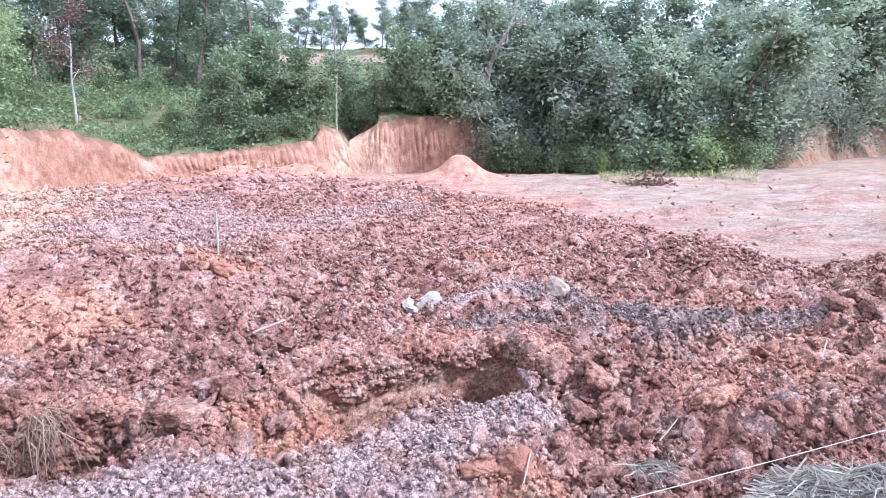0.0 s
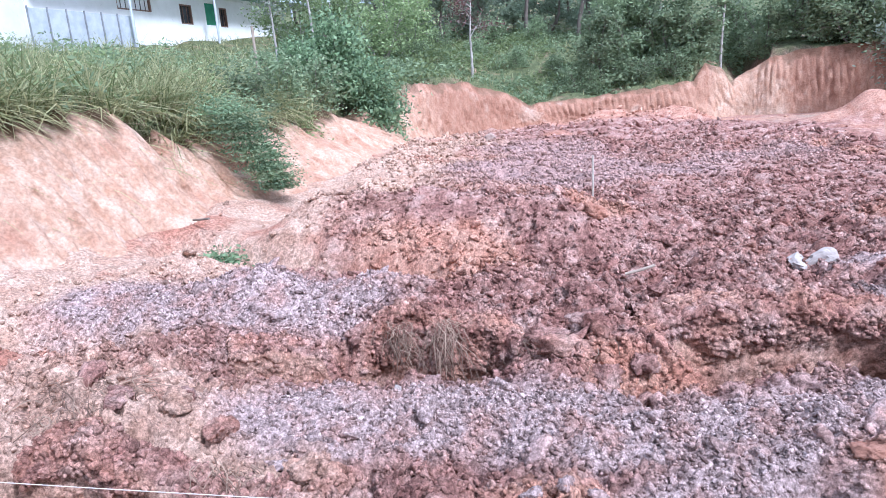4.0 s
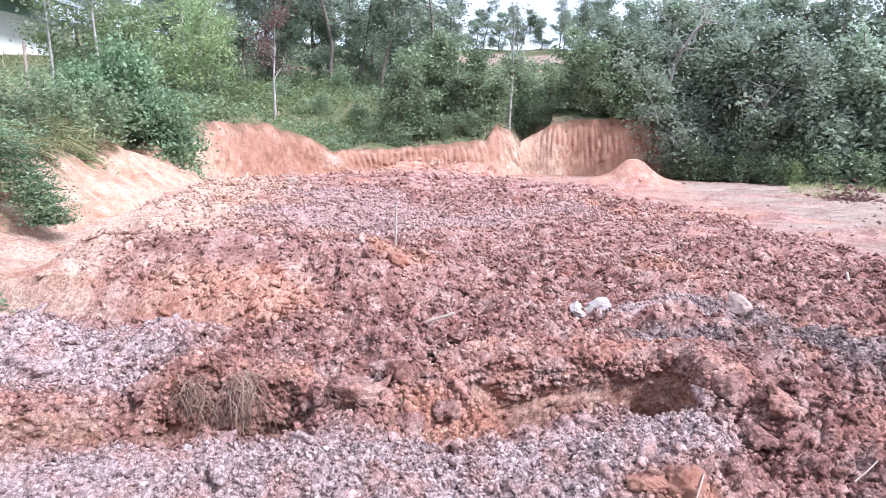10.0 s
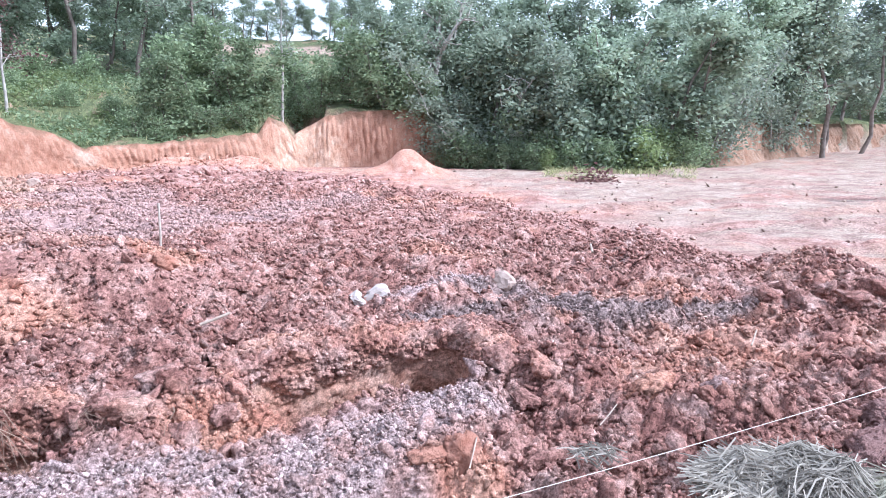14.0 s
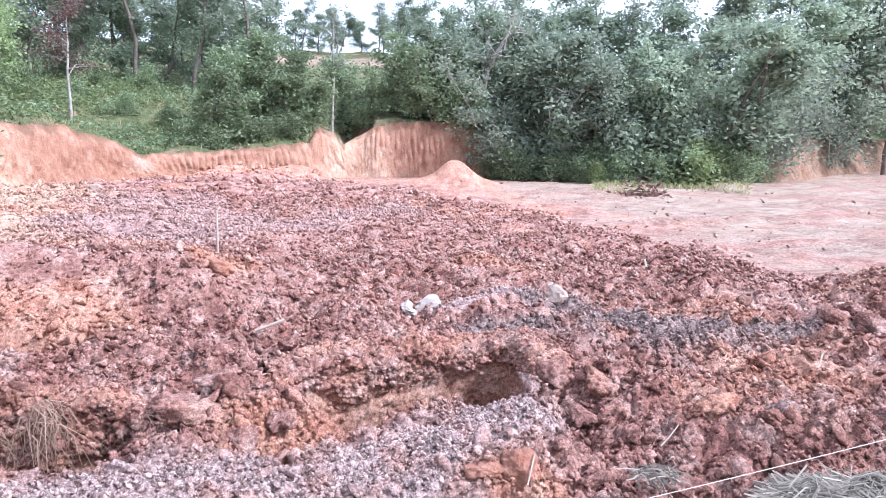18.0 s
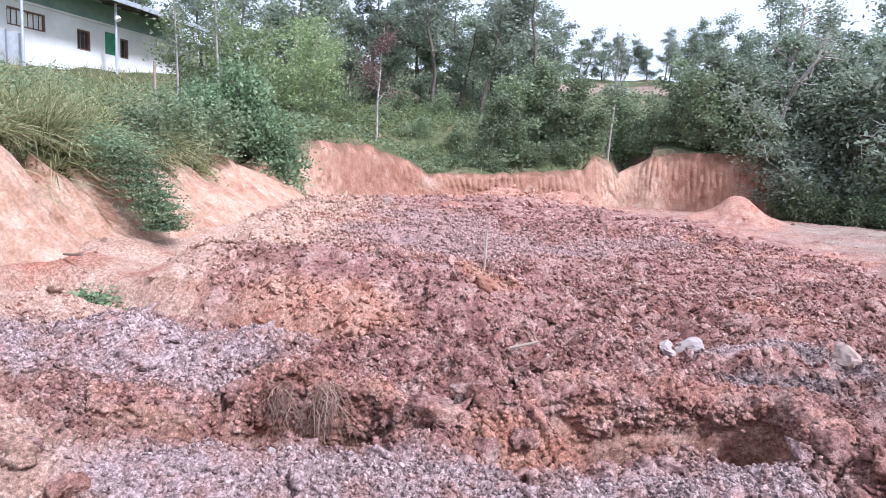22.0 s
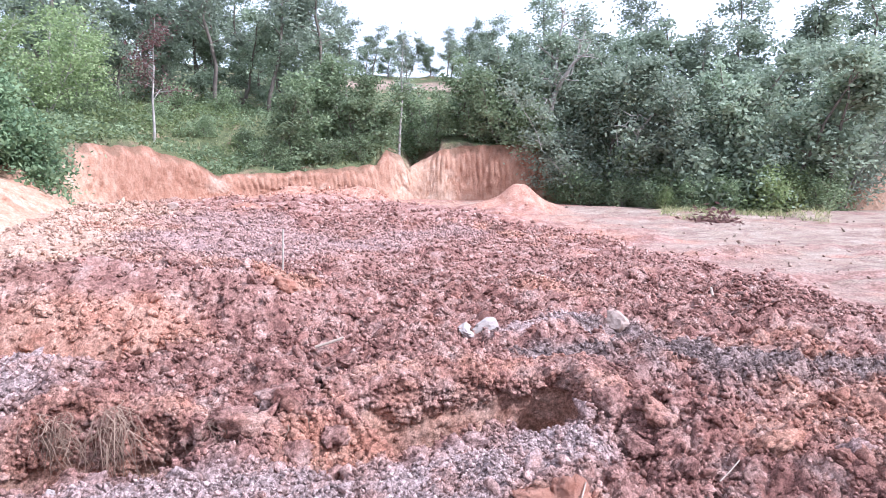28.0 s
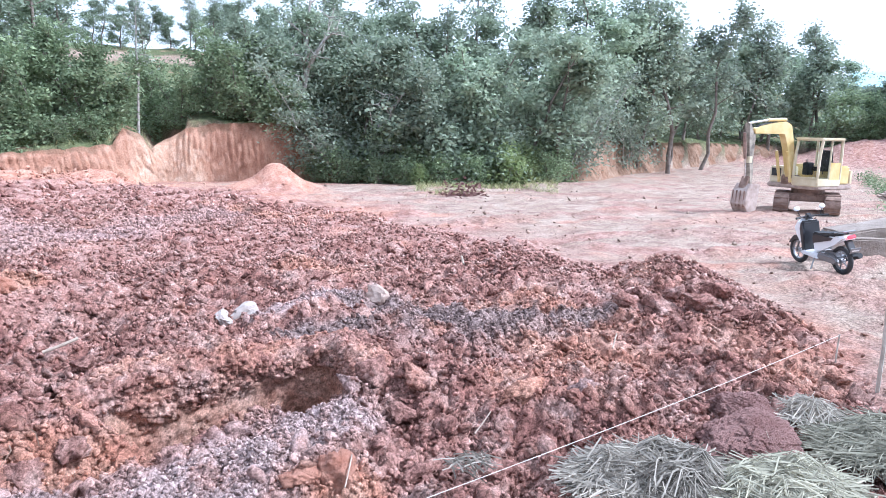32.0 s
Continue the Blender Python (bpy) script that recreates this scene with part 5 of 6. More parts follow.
z = height_at(-0.70, 7.95)
stake = stick([(-0.70, 7.95, z - 0.15), (-0.69, 7.95, z + 0.25), (-0.69, 7.96, z + 0.52)], 0.013, WOOD_GREY, "wooden_stake", "thin wooden stake driven into the clay")
z = height_at(5.36, 2.80)
stick([(5.36, 2.80, z - 0.15), (5.35, 2.79, z + 0.35), (5.35, 2.80, z + 0.72)], 0.015, WOOD_GREY, "wooden_post", "grey wooden post standing in the yard")
for x, y, a, long, r, label in ((-0.12, 6.1, 12, 0.26, 0.014, "pale stick lying on clods"), (4.14, 4.36, 40, 0.22, 0.007, "thin straw-coloured stick on the dirt"), (4.4, 7.5, 70, 0.16, 0.016, "short pale peg leaning in the dirt"),
                                (-5.55, 7.2, -30, 0.50, 0.014, "dark stick on the bank's foot"), (2.05, 5.25, 10, 0.22, 0.02, "splinter of wood on the trench's rim"), (1.25, 3.2, 60, 0.22, 0.004, "thin twig beside the puddle"), (2.2, 3.4, 30, 0.2, 0.004, "thin dry twig on the clods")):
    c, s, z = math.cos(radians(a)) * long / 2, math.sin(radians(a)) * long / 2, height_at(x, y, False) + 0.10
    stick([(x - c, y - s, z - 0.02), (x, y, z + 0.01), (x + c, y + s, z + 0.05)], r, BARK_DARK if "dark" in label else WOOD_PALE, "stick", label)

line = []
for k in range(25):
    t = k / 24
    line.append((5.75 + (-3.6 - 5.75) * t, 3.37 + (1.97 - 3.37) * t, 0.24 - 0.10 * 4 * t * (1 - t)))
cord = tagged(part("string_line", rod(line, 0.0022, 5), CORD, None, "thin white builder's string stretched over the dirt"), category="string")
for x, y in ((5.75, 3.37), (-3.6, 1.97)):
    z = height_at(x, y, False)
    stick([(x, y, z - 0.1), (x, y, z + 0.1), (x + 0.01, y, 0.25)], 0.007, WOOD_GREY, "peg", "short wooden peg that holds the string")


# ---- straw heaps, roots and weeds ----
def heap(name, label, x, y, rx, ry, h, count, seed, material, length=0.34):
    """A heap of cut straw: bent stalks lying every way over a low mound."""
    rng = np.random.default_rng(seed)
    a, r = rng.uniform(0, 2 * math.pi, count), np.sqrt(rng.uniform(0, 1, count))
    px, py = x + rx * r * np.cos(a), y + ry * r * np.sin(a)
    bunch = rng.integers(0, 9, count)
    turn = np.array([-1.9, -1.5, -1.1, -0.5, 0.1, 0.5, 2.2, -1.4, -0.9])[bunch] + 0.3 * rng.normal(size=count) + 0.5 * math.sin(7 * seed)
    dx, dy = np.cos(turn), np.sin(turn)
    long = length * rng.uniform(0.5, 1.3, count)
    over = rng.uniform(0.2, 1.0, count)
    wide = rng.uniform(0.0014, 0.0036, count)
    bow, dip, curl = rng.uniform(-0.3, 2.6, count), rng.normal(size=count) * 0.17, rng.normal(size=count) * 0.45
    rows = []
    for t in (-0.5, -0.2, 0.15, 0.5):
        qx, qy = px + dx * long * t - dy * curl * long * t * t, py + dy * long * t + dx * curl * long * t * t
        rr = ((qx - x) / rx) ** 2 + ((qy - y) / ry) ** 2
        mound = h * np.clip(1.1 - rr * rr, 0, 1.1) * (0.75 + 0.35 * fractal(qx / 0.15, qy / 0.15, seed, 2))
        qz = ground_height(qx, qy, False) + mound * over + 0.03 + long * dip * t + 0.05 * (0.25 - t * t) * bow
        for s in (-1, 1):
            rows.append(np.stack([qx - s * dy * wide, qy + s * dx * wide, qz + s * wide * 0.8], 1))
    v = np.stack(rows, 1).reshape(-1, 3)
    b = np.arange(count)[:, None] * 8
    f = np.concatenate([b + np.array([[2 * k, 2 * k + 1, 2 * k + 3, 2 * k + 2]]) for k in range(3)])
    return tagged(mesh_object(name, v, f, material), label, "straw", kind="stuff")


heap("straw_heap", "heap of grey cut straw at the dirt's edge", 2.66, 2.62, 0.28, 0.20, 0.14, 2600, 1, STRAW)
heap("straw_heap", "bundle of pale cut straw", 2.84, 2.50, 0.31, 0.25, 0.19, 2900, 2, STRAW)
heap("straw_heap", "heap of greenish cut straw", 3.30, 2.12, 0.36, 0.27, 0.15, 2900, 3, STRAW_GREEN)
heap("straw_heap", "flattened greenish straw on the dirt", 4.45, 2.20, 0.50, 0.30, 0.10, 3600, 4, STRAW_GREEN)
heap("straw_heap", "thin scatter of old straw on clods", 1.95, 3.12, 0.13, 0.10, 0.04, 70, 5, STRAW, 0.16)
heap("straw_heap", "tuft of dry grass on a clay lump", 4.38, 2.68, 0.18, 0.18, 0.14, 350, 6, STRAW)


def roots(x, y, z, wide, long, count, seed, label, material=ROOT):
    """Torn roots and grass that hang down from a rim."""
    rng = np.random.default_rng(seed)
    px = x + wide * (0.22 * rng.normal(size=count) + 0.25 * rng.integers(-1, 2, count))
    py = y + rng.normal(size=count) * 0.05
    pz = z + rng.uniform(-0.16, 0.06, count)
    sway = rng.normal(size=(count, 2)) * 0.42
    kink = rng.normal(size=(count, 4)) * 0.035
    length = long * rng.uniform(0.35, 1.15, count)
    rows = []
    for q, t in enumerate((0.0, 0.3, 0.65, 1.0)):
        qx = px + length * sway[:, 0] * t + kink[:, q]
        qy = py - length * (0.38 * t - 0.22 * t * t) + length * sway[:, 1] * 0.4 * t
        qz = pz + length * (0.05 * t - 0.95 * t * t)
        w = 0.0032 * (1.1 - 0.7 * t)
        rows += [np.stack([qx - w, qy, qz], 1), np.stack([qx + w, qy + w, qz], 1)]
    v = np.stack(rows, 1).reshape(-1, 3)
    b = np.arange(count)[:, None] * 8
    f = np.concatenate([b + np.array([[2 * k, 2 * k + 1, 2 * k + 3, 2 * k + 2]]) for k in range(3)])
    return tagged(mesh_object("hanging_roots", v, f, material), label, "roots", kind="stuff")


clod(-1.74, 4.62, 0.21, {"orange": 0.7}, "lump of clay bound by roots over the pit", 2, 0.55)
clod(-2.02, 4.55, 0.15, {}, "torn lump of clay at the pit's rim", 1, 0.5)
roots(-1.80, 4.50, 0.12, 0.20, 0.26, 80, 7, "matted dry roots hanging over the pit")
roots(-1.45, 4.52, 0.14, 0.09, 0.40, 75, 8, "grey tuft of roots hanging over the pit")
roots(-0.62, 4.30, 0.12, 0.45, 0.22, 60, 9, "dry root mat on a torn lump")
roots(-2.05, 2.62, 0.02, 0.35, 0.30, 120, 10, "dry roots hanging over a muddy hole")
heap("straw_heap", "dry grass mat on the muddy lumps", -3.3, 2.95, 0.5, 0.35, 0.04, 160, 12, ROOT, 0.22)


def weed(x, y, r, count, seed, label, material, leaf=0.09, z=None):
    rng = np.random.default_rng(seed)
    z = height_at(x, y, False) if z is None else z
    at = np.array([x, y, z + 0.06]) + rng.normal(size=(count, 3)) * np.array([r, r, r * 0.55])
    at[:, 2] = np.maximum(at[:, 2], z + 0.01)
    v, f = leaf_quads(at, rng, leaf, leaf * 0.4, 0.0)
    return tagged(mesh_object("weed", v, f, material), label, "weed", kind="stuff")


weed(-4.92, 6.62, 0.13, 900, 1, "small green weed at the bank's foot", LEAF_BUSH, 0.075, height_at(-4.92, 6.62) + 0.11)
for k in range(9):
    t = k / 8
    weed(-6.55 + 1.05 * t, 9.5 - 0.4 * t, 0.27 - 0.12 * t, 1300, 20 + k, "green shrub hanging down the bank face", LEAF_MID if k % 2 else LEAF_BUSH, 0.06, 1.62 - 1.16 * t)
weed(-1.9, 2.2, 0.14, 160, 3, "small green weeds in the muddy hole", LEAF_LIGHT, 0.07)
weed(11.2, 19.4, 0.35, 260, 4, "dry brown brush in the yard", LEAF_RED, 0.2)

for k in range(14):
    t = k / 13
    az, d = 60.3 + 2.6 * t + dice.uniform(-0.25, 0.25), 44 - 19 * t
    weed(d * math.sin(radians(az)), d * math.cos(radians(az)), 0.30, 260, 40 + k, "low green weeds at the yard's edge", LEAF_MID, 0.12)

# ---- the puddle ----
mat, tree, sh = new_material("muddy_water")
tree.links.new(mix_colour(tree, ramp(tree, grain(tree, 5.0), 0.35, 0.65), (0.26, 0.235, 0.19), (0.33, 0.30, 0.25)), sh.inputs["Base Color"])
sh.inputs["Roughness"].default_value = 0.12
sh.inputs["IOR"].default_value = 1.2
bm = bmesh.new()
bmesh.ops.create_circle(bm, cap_ends=True, segments=40, radius=0.42)
for v in bm.verts:
    v.co.y *= 0.6
puddle = part("puddle", bm, mat, None)
puddle.matrix_basis = pose(1.07, 2.88, -0.14)
tagged(puddle, "still muddy puddle in a dug hole", "water", kind="structure")

# ---- vehicles ----
def paint(name, low, high, rough=0.45, metal=0.0):
    return plain_material(name, low, high, 3.0, rough, metal, 0.08, 0.003)


YELLOW = paint("worn_yellow_paint", (0.58, 0.42, 0.15), (0.72, 0.57, 0.28))
CREAM = paint("faded_cream_paint", (0.58, 0.49, 0.32), (0.70, 0.63, 0.46))
RUST = plain_material("rusty_steel", (0.20, 0.13, 0.10), (0.36, 0.25, 0.20), 7.0, 0.75, 0.3)
ARM_PAINT = plain_material("worn_arm_paint", (0.14, 0.12, 0.10), (0.46, 0.40, 0.32), 4.0, 0.7)
STEEL = plain_material("bright_steel", (0.55, 0.55, 0.55), (0.75, 0.75, 0.75), 9.0, 0.25, 1.0, 0.05)
BLACK = plain_material("black_rubber", (0.025, 0.025, 0.027), (0.05, 0.05, 0.052), 9.0, 0.7)
MUD_STEEL = plain_material("muddy_steel", (0.34, 0.26, 0.22), (0.52, 0.42, 0.37), 6.0, 0.85)
WHITE_GLOSS = paint("white_gloss", (0.76, 0.77, 0.79), (0.84, 0.85, 0.86), 0.2)
BLACK_GLOSS = paint("black_gloss", (0.02, 0.02, 0.022), (0.035, 0.035, 0.04), 0.3)
GREY_METAL = paint("grey_metal", (0.25, 0.25, 0.26), (0.36, 0.36, 0.37), 0.4, 0.7)
RED_LENS, t_, s_ = new_material("red_lens")
s_.inputs["Base Color"].default_value, s_.inputs["Roughness"].default_value = (0.65, 0.03, 0.04, 1), 0.15
s_.inputs["Emission Color"].default_value, s_.inputs["Emission Strength"].default_value = (1.0, 0.08, 0.1, 1), 1.2
GLASS, t_, s_ = new_material("cab_glass")
s_.inputs["Base Color"].default_value, s_.inputs["Roughness"].default_value = (0.9, 0.95, 0.95, 1), 0.05
s_.inputs["Transmission Weight"].default_value, s_.inputs["IOR"].default_value = 1.0, 1.05


def excavator(x, y, z, base_turn, swing):
    """A small crawler excavator: tracks, platform, cab, boom, arm and bucket."""
    ex = tagged(new("excavator"), "worn yellow crawler excavator with muddy bucket resting on the yard", "excavator")
    ex.matrix_basis = pose(x, y, z, 0, 0, base_turn)
    for side in (-1, 1):
        outline = []
        for k in range(28):
            a = 2 * math.pi * k / 28
            outline.append((math.copysign(0.85, math.cos(a)) * (1 if abs(math.cos(a)) > 0.05 else 0) + 0.30 * math.cos(a), 0.31 + 0.31 * math.sin(a)))
        track = part("track", slab_of(outline, 0.42, "x", side * 0.74, 0.02), RUST, ex, "mud-caked steel track")
        for k in range(22):
            t = k / 22 * (3.4 + 2 * math.pi * 0.31)
            if t < 1.7:
                p, a = (-0.85 + t, 0.625), 0
            elif t < 1.7 + math.pi * 0.31:
                a = (t - 1.7) / 0.31
                p = (0.85 + 0.315 * math.sin(a), 0.31 + 0.315 * math.cos(a))
            elif t < 3.4 + math.pi * 0.31:
                a = math.pi
                p = (0.85 - (t - 1.7 - math.pi * 0.31), -0.005)
            else:
                a = math.pi + (t - 3.4 - math.pi * 0.31) / 0.31
                p = (-0.85 + 0.315 * math.sin(a), 0.31 + 0.315 * math.cos(a))
            part("track_shoe", box(0.44, 0.11, 0.035, (side * 0.74, p[0], p[1]), (-math.degrees(a), 0, 0), 0.006), RUST, track)
        for k in (-0.85, 0.85):
            part("sprocket", rod([(side * 0.74 - 0.23, k, 0.31), (side * 0.74 + 0.23, k, 0.31)], 0.2, 16), MUD_STEEL, track)
    part("undercarriage", box(1.2, 1.1, 0.26, (0, 0, 0.5), bevel=0.05), RUST, ex)
    part("turntable", rod([(0, 0, 0.55), (0, 0, 0.80)], 0.5, 24), RUST, ex)

    up = pose(0, 0, 0, 0, 0, swing)

    def upper(name, bm, material, parent=None, label="", smooth=False):
        bmesh.ops.transform(bm, matrix=up, verts=bm.verts)
        return part(name, bm, material, parent or ex, label, smooth)

    upper("platform", box(1.85, 1.75, 0.16, (0, 0.0, 0.88), bevel=0.04), MUD_STEEL)
    upper("counterweight", box(1.72, 0.34, 0.66, (0, -0.88, 1.2), bevel=0.12), CREAM)
    upper("engine_hood", box(1.70, 0.66, 0.62, (0.0, -0.48, 1.25), bevel=0.06), YELLOW)
    side_box = upper("side_box", box(0.55, 0.75, 0.55, (0.64, 0.42, 1.22), bevel=0.04), CREAM, label="cream tool box with black grille")
    upper("grille", box(0.34, 0.02, 0.26, (0.64, 0.81, 1.30), bevel=0.004), BLACK, side_box)
    upper("rail", rod([(0.40, 0.72, 1.48), (0.40, 0.72, 1.95), (0.40, 0.3, 1.95), (0.40, 0.25, 1.5)], 0.018), BLACK)
    cab = upper("cab", box(0.92, 1.15, 0.26, (-0.48, 0.36, 1.03), bevel=0.03), CREAM, label="cream open cab with dusty seat")
    corners = [(-0.90, -0.18), (-0.06, -0.18), (-0.90, 0.90), (-0.06, 0.90)]
    for cx, cy in corners:
        lean = 0.10 if cy > 0 else 0.0
        upper("cab_post", rod([(cx, cy, 1.0), (cx, cy - 0.02, 1.9), (cx, cy - lean, 2.36)], 0.045, 6), CREAM, cab)
    upper("cab_post", rod([(-0.90, 0.35, 1.0), (-0.90, 0.35, 2.36)], 0.03, 6), CREAM, cab)
    upper("cab_roof", box(0.98, 1.18, 0.10, (-0.48, 0.32, 2.40), bevel=0.04), CREAM, cab)
    upper("rear_panel", box(0.86, 0.04, 0.45, (-0.48, -0.18, 1.38), bevel=0.01), CREAM, cab)
    upper("rear_window", box(0.80, 0.02, 0.74, (-0.48, -0.18, 1.98), bevel=0.004), GLASS, cab)
    upper("door_panel", box(0.03, 0.50, 0.62, (-0.915, 0.09, 1.36), bevel=0.01), YELLOW, cab, "yellow lower door panel")
    upper("front_sill", box(0.84, 0.05, 0.06, (-0.48, 0.90, 1.17), bevel=0.01), CREAM, cab)
    upper("front_window", box(0.80, 0.015, 1.12, (-0.48, 0.865, 1.75), (4, 0, 0), 0.003), GLASS, cab)
    upper("side_window", box(0.012, 0.50, 1.1, (-0.90, 0.62, 1.74), bevel=0.003), GLASS, cab)
    upper("seat", box(0.46, 0.44, 0.14, (-0.48, 0.12, 1.45), bevel=0.04), BLACK, cab)
    upper("seat_back", box(0.44, 0.12, 0.55, (-0.48, -0.07, 1.78), (-8, 0, 0), 0.04), BLACK, cab)
    for cx in (-0.75, -0.22):
        upper("lever", rod([(cx, 0.45, 1.3), (cx + 0.02, 0.5, 1.75)], 0.014, 6), BLACK, cab)
    upper("console", box(0.2, 0.3, 0.4, (-0.2, 0.4, 1.45), bevel=0.02), BLACK, cab)
    bx = 0.16
    boom = upper("boom", slab_of([(0.55, 1.0), (0.82, 1.0), (1.16, 2.10), (1.36, 2.56), (2.75, 2.52), (2.82, 2.68), (1.95, 2.86), (1.32, 2.94), (1.06, 2.84), (0.92, 2.4)], 0.22, "x", bx, 0.02), YELLOW, label="yellow bent boom")
    upper("boom_foot", box(0.5, 0.3, 0.35, (bx, 0.72, 1.05), bevel=0.03), RUST)
    upper("ram_sleeve", rod([(bx, 1.25, 3.0), (bx, 2.1, 2.97)], 0.055, 12), YELLOW, boom)
    upper("ram_rod", rod([(bx, 2.05, 2.97), (bx, 2.98, 2.84)], 0.035, 12), STEEL, boom, "bright steel ram rod")
    for sx in (-0.2, 0.2):
        upper("boom_ram", rod([(bx + sx, 1.0, 1.0), (bx + sx, 1.28, 2.0)], 0.05, 10), YELLOW, boom)
    for k in range(2):
        upper("hose", rod([(bx + 0.06 * k, 1.1, 2.95), (bx + 0.06 * k, 1.6, 2.96), (bx + 0.06 * k, 2.5, 2.78), (bx + 0.06 * k, 2.78, 2.55), (bx + 0.06 * k, 2.7, 2.2)], 0.018, 6), BLACK, boom)
    arm = upper("arm", slab_of([(2.66, 2.62), (2.78, 2.48), (2.94, 2.86), (3.04, 2.86), (2.95, 2.2), (2.76, 0.92), (2.63, 0.92), (2.74, 1.9)], 0.17, "x", bx, 0.02), ARM_PAINT, label="brown weathered dipper arm")
    upper("arm_ram", rod([(bx, 3.12, 2.55), (bx, 2.98, 1.75)], 0.05, 10), RUST, arm)
    upper("arm_ram_rod", rod([(bx, 2.99, 1.8), (bx, 2.92, 1.15)], 0.03, 10), STEEL, arm)
    upper("link", box(0.26, 0.09, 0.42, (bx, 2.93, 1.0), (20, 0, 0), 0.02), RUST, arm)
    upper("pale_plate", box(0.215, 0.14, 0.2, (bx, 2.84, 1.72), bevel=0.005), CREAM, arm)
    bucket = upper("bucket", slab_of([(2.52, 0.95), (2.92, 0.98), (3.12, 0.72), (3.16, 0.34), (2.98, 0.06), (2.62, 0.00), (2.60, 0.07), (2.86, 0.14), (3.02, 0.38), (2.98, 0.66), (2.80, 0.82), (2.52, 0.86)], 0.56, "x", bx, 0.012), MUD_STEEL, label="mud-caked digging bucket")
    for k in range(4):
        upper("bucket_rib", box(0.035, 0.05, 0.52, (bx - 0.21 + 0.14 * k, 3.13, 0.50), bevel=0.01), RUST, bucket)
    for s in (-0.27, 0.27):
        upper("bucket_side", slab_of([(2.53, 0.92), (2.9, 0.95), (3.1, 0.7), (3.13, 0.36), (2.96, 0.1), (2.63, 0.04)], 0.03, "x", bx + s, 0.005), MUD_STEEL, bucket)
    for k in range(5):
        upper("tooth", box(0.07, 0.16, 0.04, (bx - 0.24 + 0.12 * k, 2.56, 0.03), bevel=0.008), RUST, bucket)
    return ex


digger = excavator(18.78, 12.42, height_at(18.78, 12.42, False) + 0.0, 123.8, -35.0)
digger.scale = (0.87, 0.87, 0.87)


def motor_scooter(x, y, z, turn):
    """A white and black step-through scooter on its side stand."""
    sc = tagged(new("motor_scooter"), "white and black scooter parked on its stand with tail light lit", "scooter")
    sc.matrix_basis = pose(x, y, z, 0, -7, turn)
    wheels = []
    for yy, name in ((0.64, "front_wheel"), (-0.62, "rear_wheel")):
        w = part(name, rod([(-0.05, yy, 0.27), (0.05, yy, 0.27)], 0.05, 14), GREY_METAL, sc)
        part("tyre", wheel_ring(0.28, 0.045, 0.045, (0, yy, 0.28)), BLACK, w, "black tyre", True)
        part("rim", wheel_ring(0.20, 0.012, 0.03, (0, yy, 0.28)), GREY_METAL, w, smooth=True)
        for k in range(5):
            a = 2 * math.pi * k / 5
            part("spoke", rod([(0, yy, 0.28), (0, yy + 0.19 * math.cos(a), 0.28 + 0.19 * math.sin(a))], 0.014, 6), GREY_METAL, w)
        wheels.append(w)
    for s in (-0.07, 0.07):
        part("fork", rod([(s, 0.64, 0.28), (s * 0.8, 0.50, 0.62)], 0.022, 8), GREY_METAL, sc)
    part("front_fender", slab_of([(0.40, 0.50), (0.46, 0.58), (0.60, 0.62), (0.78, 0.56), (0.92, 0.40), (0.88, 0.39), (0.76, 0.50), (0.6, 0.55), (0.5, 0.52)], 0.13, "x", 0, 0.015), BLACK_GLOSS, sc)
    front = part("front_cowl", slab_of([(0.40, 0.42), (0.55, 0.62), (0.62, 0.80), (0.50, 0.98), (0.38, 0.98), (0.36, 0.80), (0.30, 0.50)], 0.34, "x", 0, 0.06), WHITE_GLOSS, sc, "white front cowl")
    part("headlight", box(0.2, 0.06, 0.1, (0, 0.60, 0.82), (-25, 0, 0), 0.025), GREY_METAL, front)
    part("leg_shield", slab_of([(0.22, 0.30), (0.32, 0.34), (0.40, 0.78), (0.36, 0.95), (0.28, 0.94), (0.26, 0.7)], 0.38, "x", 0, 0.03), BLACK_GLOSS, sc, "black inner leg shield")
    part("footboard", box(0.34, 0.42, 0.08, (0, 0.10, 0.30), bevel=0.03), BLACK, sc)
    part("floor_trim", slab_of([(0.30, 0.28), (0.28, 0.36), (-0.10, 0.34), (-0.16, 0.24)], 0.40, "x", 0, 0.015), WHITE_GLOSS, sc)
    body = part("body_panel", slab_of([(0.02, 0.32), (0.06, 0.55), (-0.10, 0.68), (-0.45, 0.74), (-0.82, 0.80), (-0.86, 0.74), (-0.55, 0.58), (-0.25, 0.44)], 0.27, "x", 0, 0.04), WHITE_GLOSS, sc, "white swept side panel")
    part("under_seat", slab_of([(0.05, 0.5), (0.07, 0.70), (-0.05, 0.72), (-0.6, 0.76), (-0.5, 0.64)], 0.30, "x", 0, 0.03), BLACK_GLOSS, body)
    part("seat", slab_of([(0.12, 0.68), (0.08, 0.76), (-0.12, 0.76), (-0.30, 0.79), (-0.66, 0.84), (-0.70, 0.80), (-0.3, 0.72)], 0.26, "x", 0, 0.03), BLACK, sc, "black vinyl seat")
    part("grab_rail", rod([(-0.12, -0.55, 0.82), (-0.12, -0.80, 0.88), (0.12, -0.80, 0.88), (0.12, -0.55, 0.82)], 0.014), GREY_METAL, sc)
    part("tail_light", box(0.17, 0.06, 0.07, (0, -0.86, 0.78), (15, 0, 0), 0.02), RED_LENS, sc, "lit red tail light")
    part("engine", box(0.26, 0.42, 0.22, (0.02, -0.36, 0.30), bevel=0.06), GREY_METAL, sc)
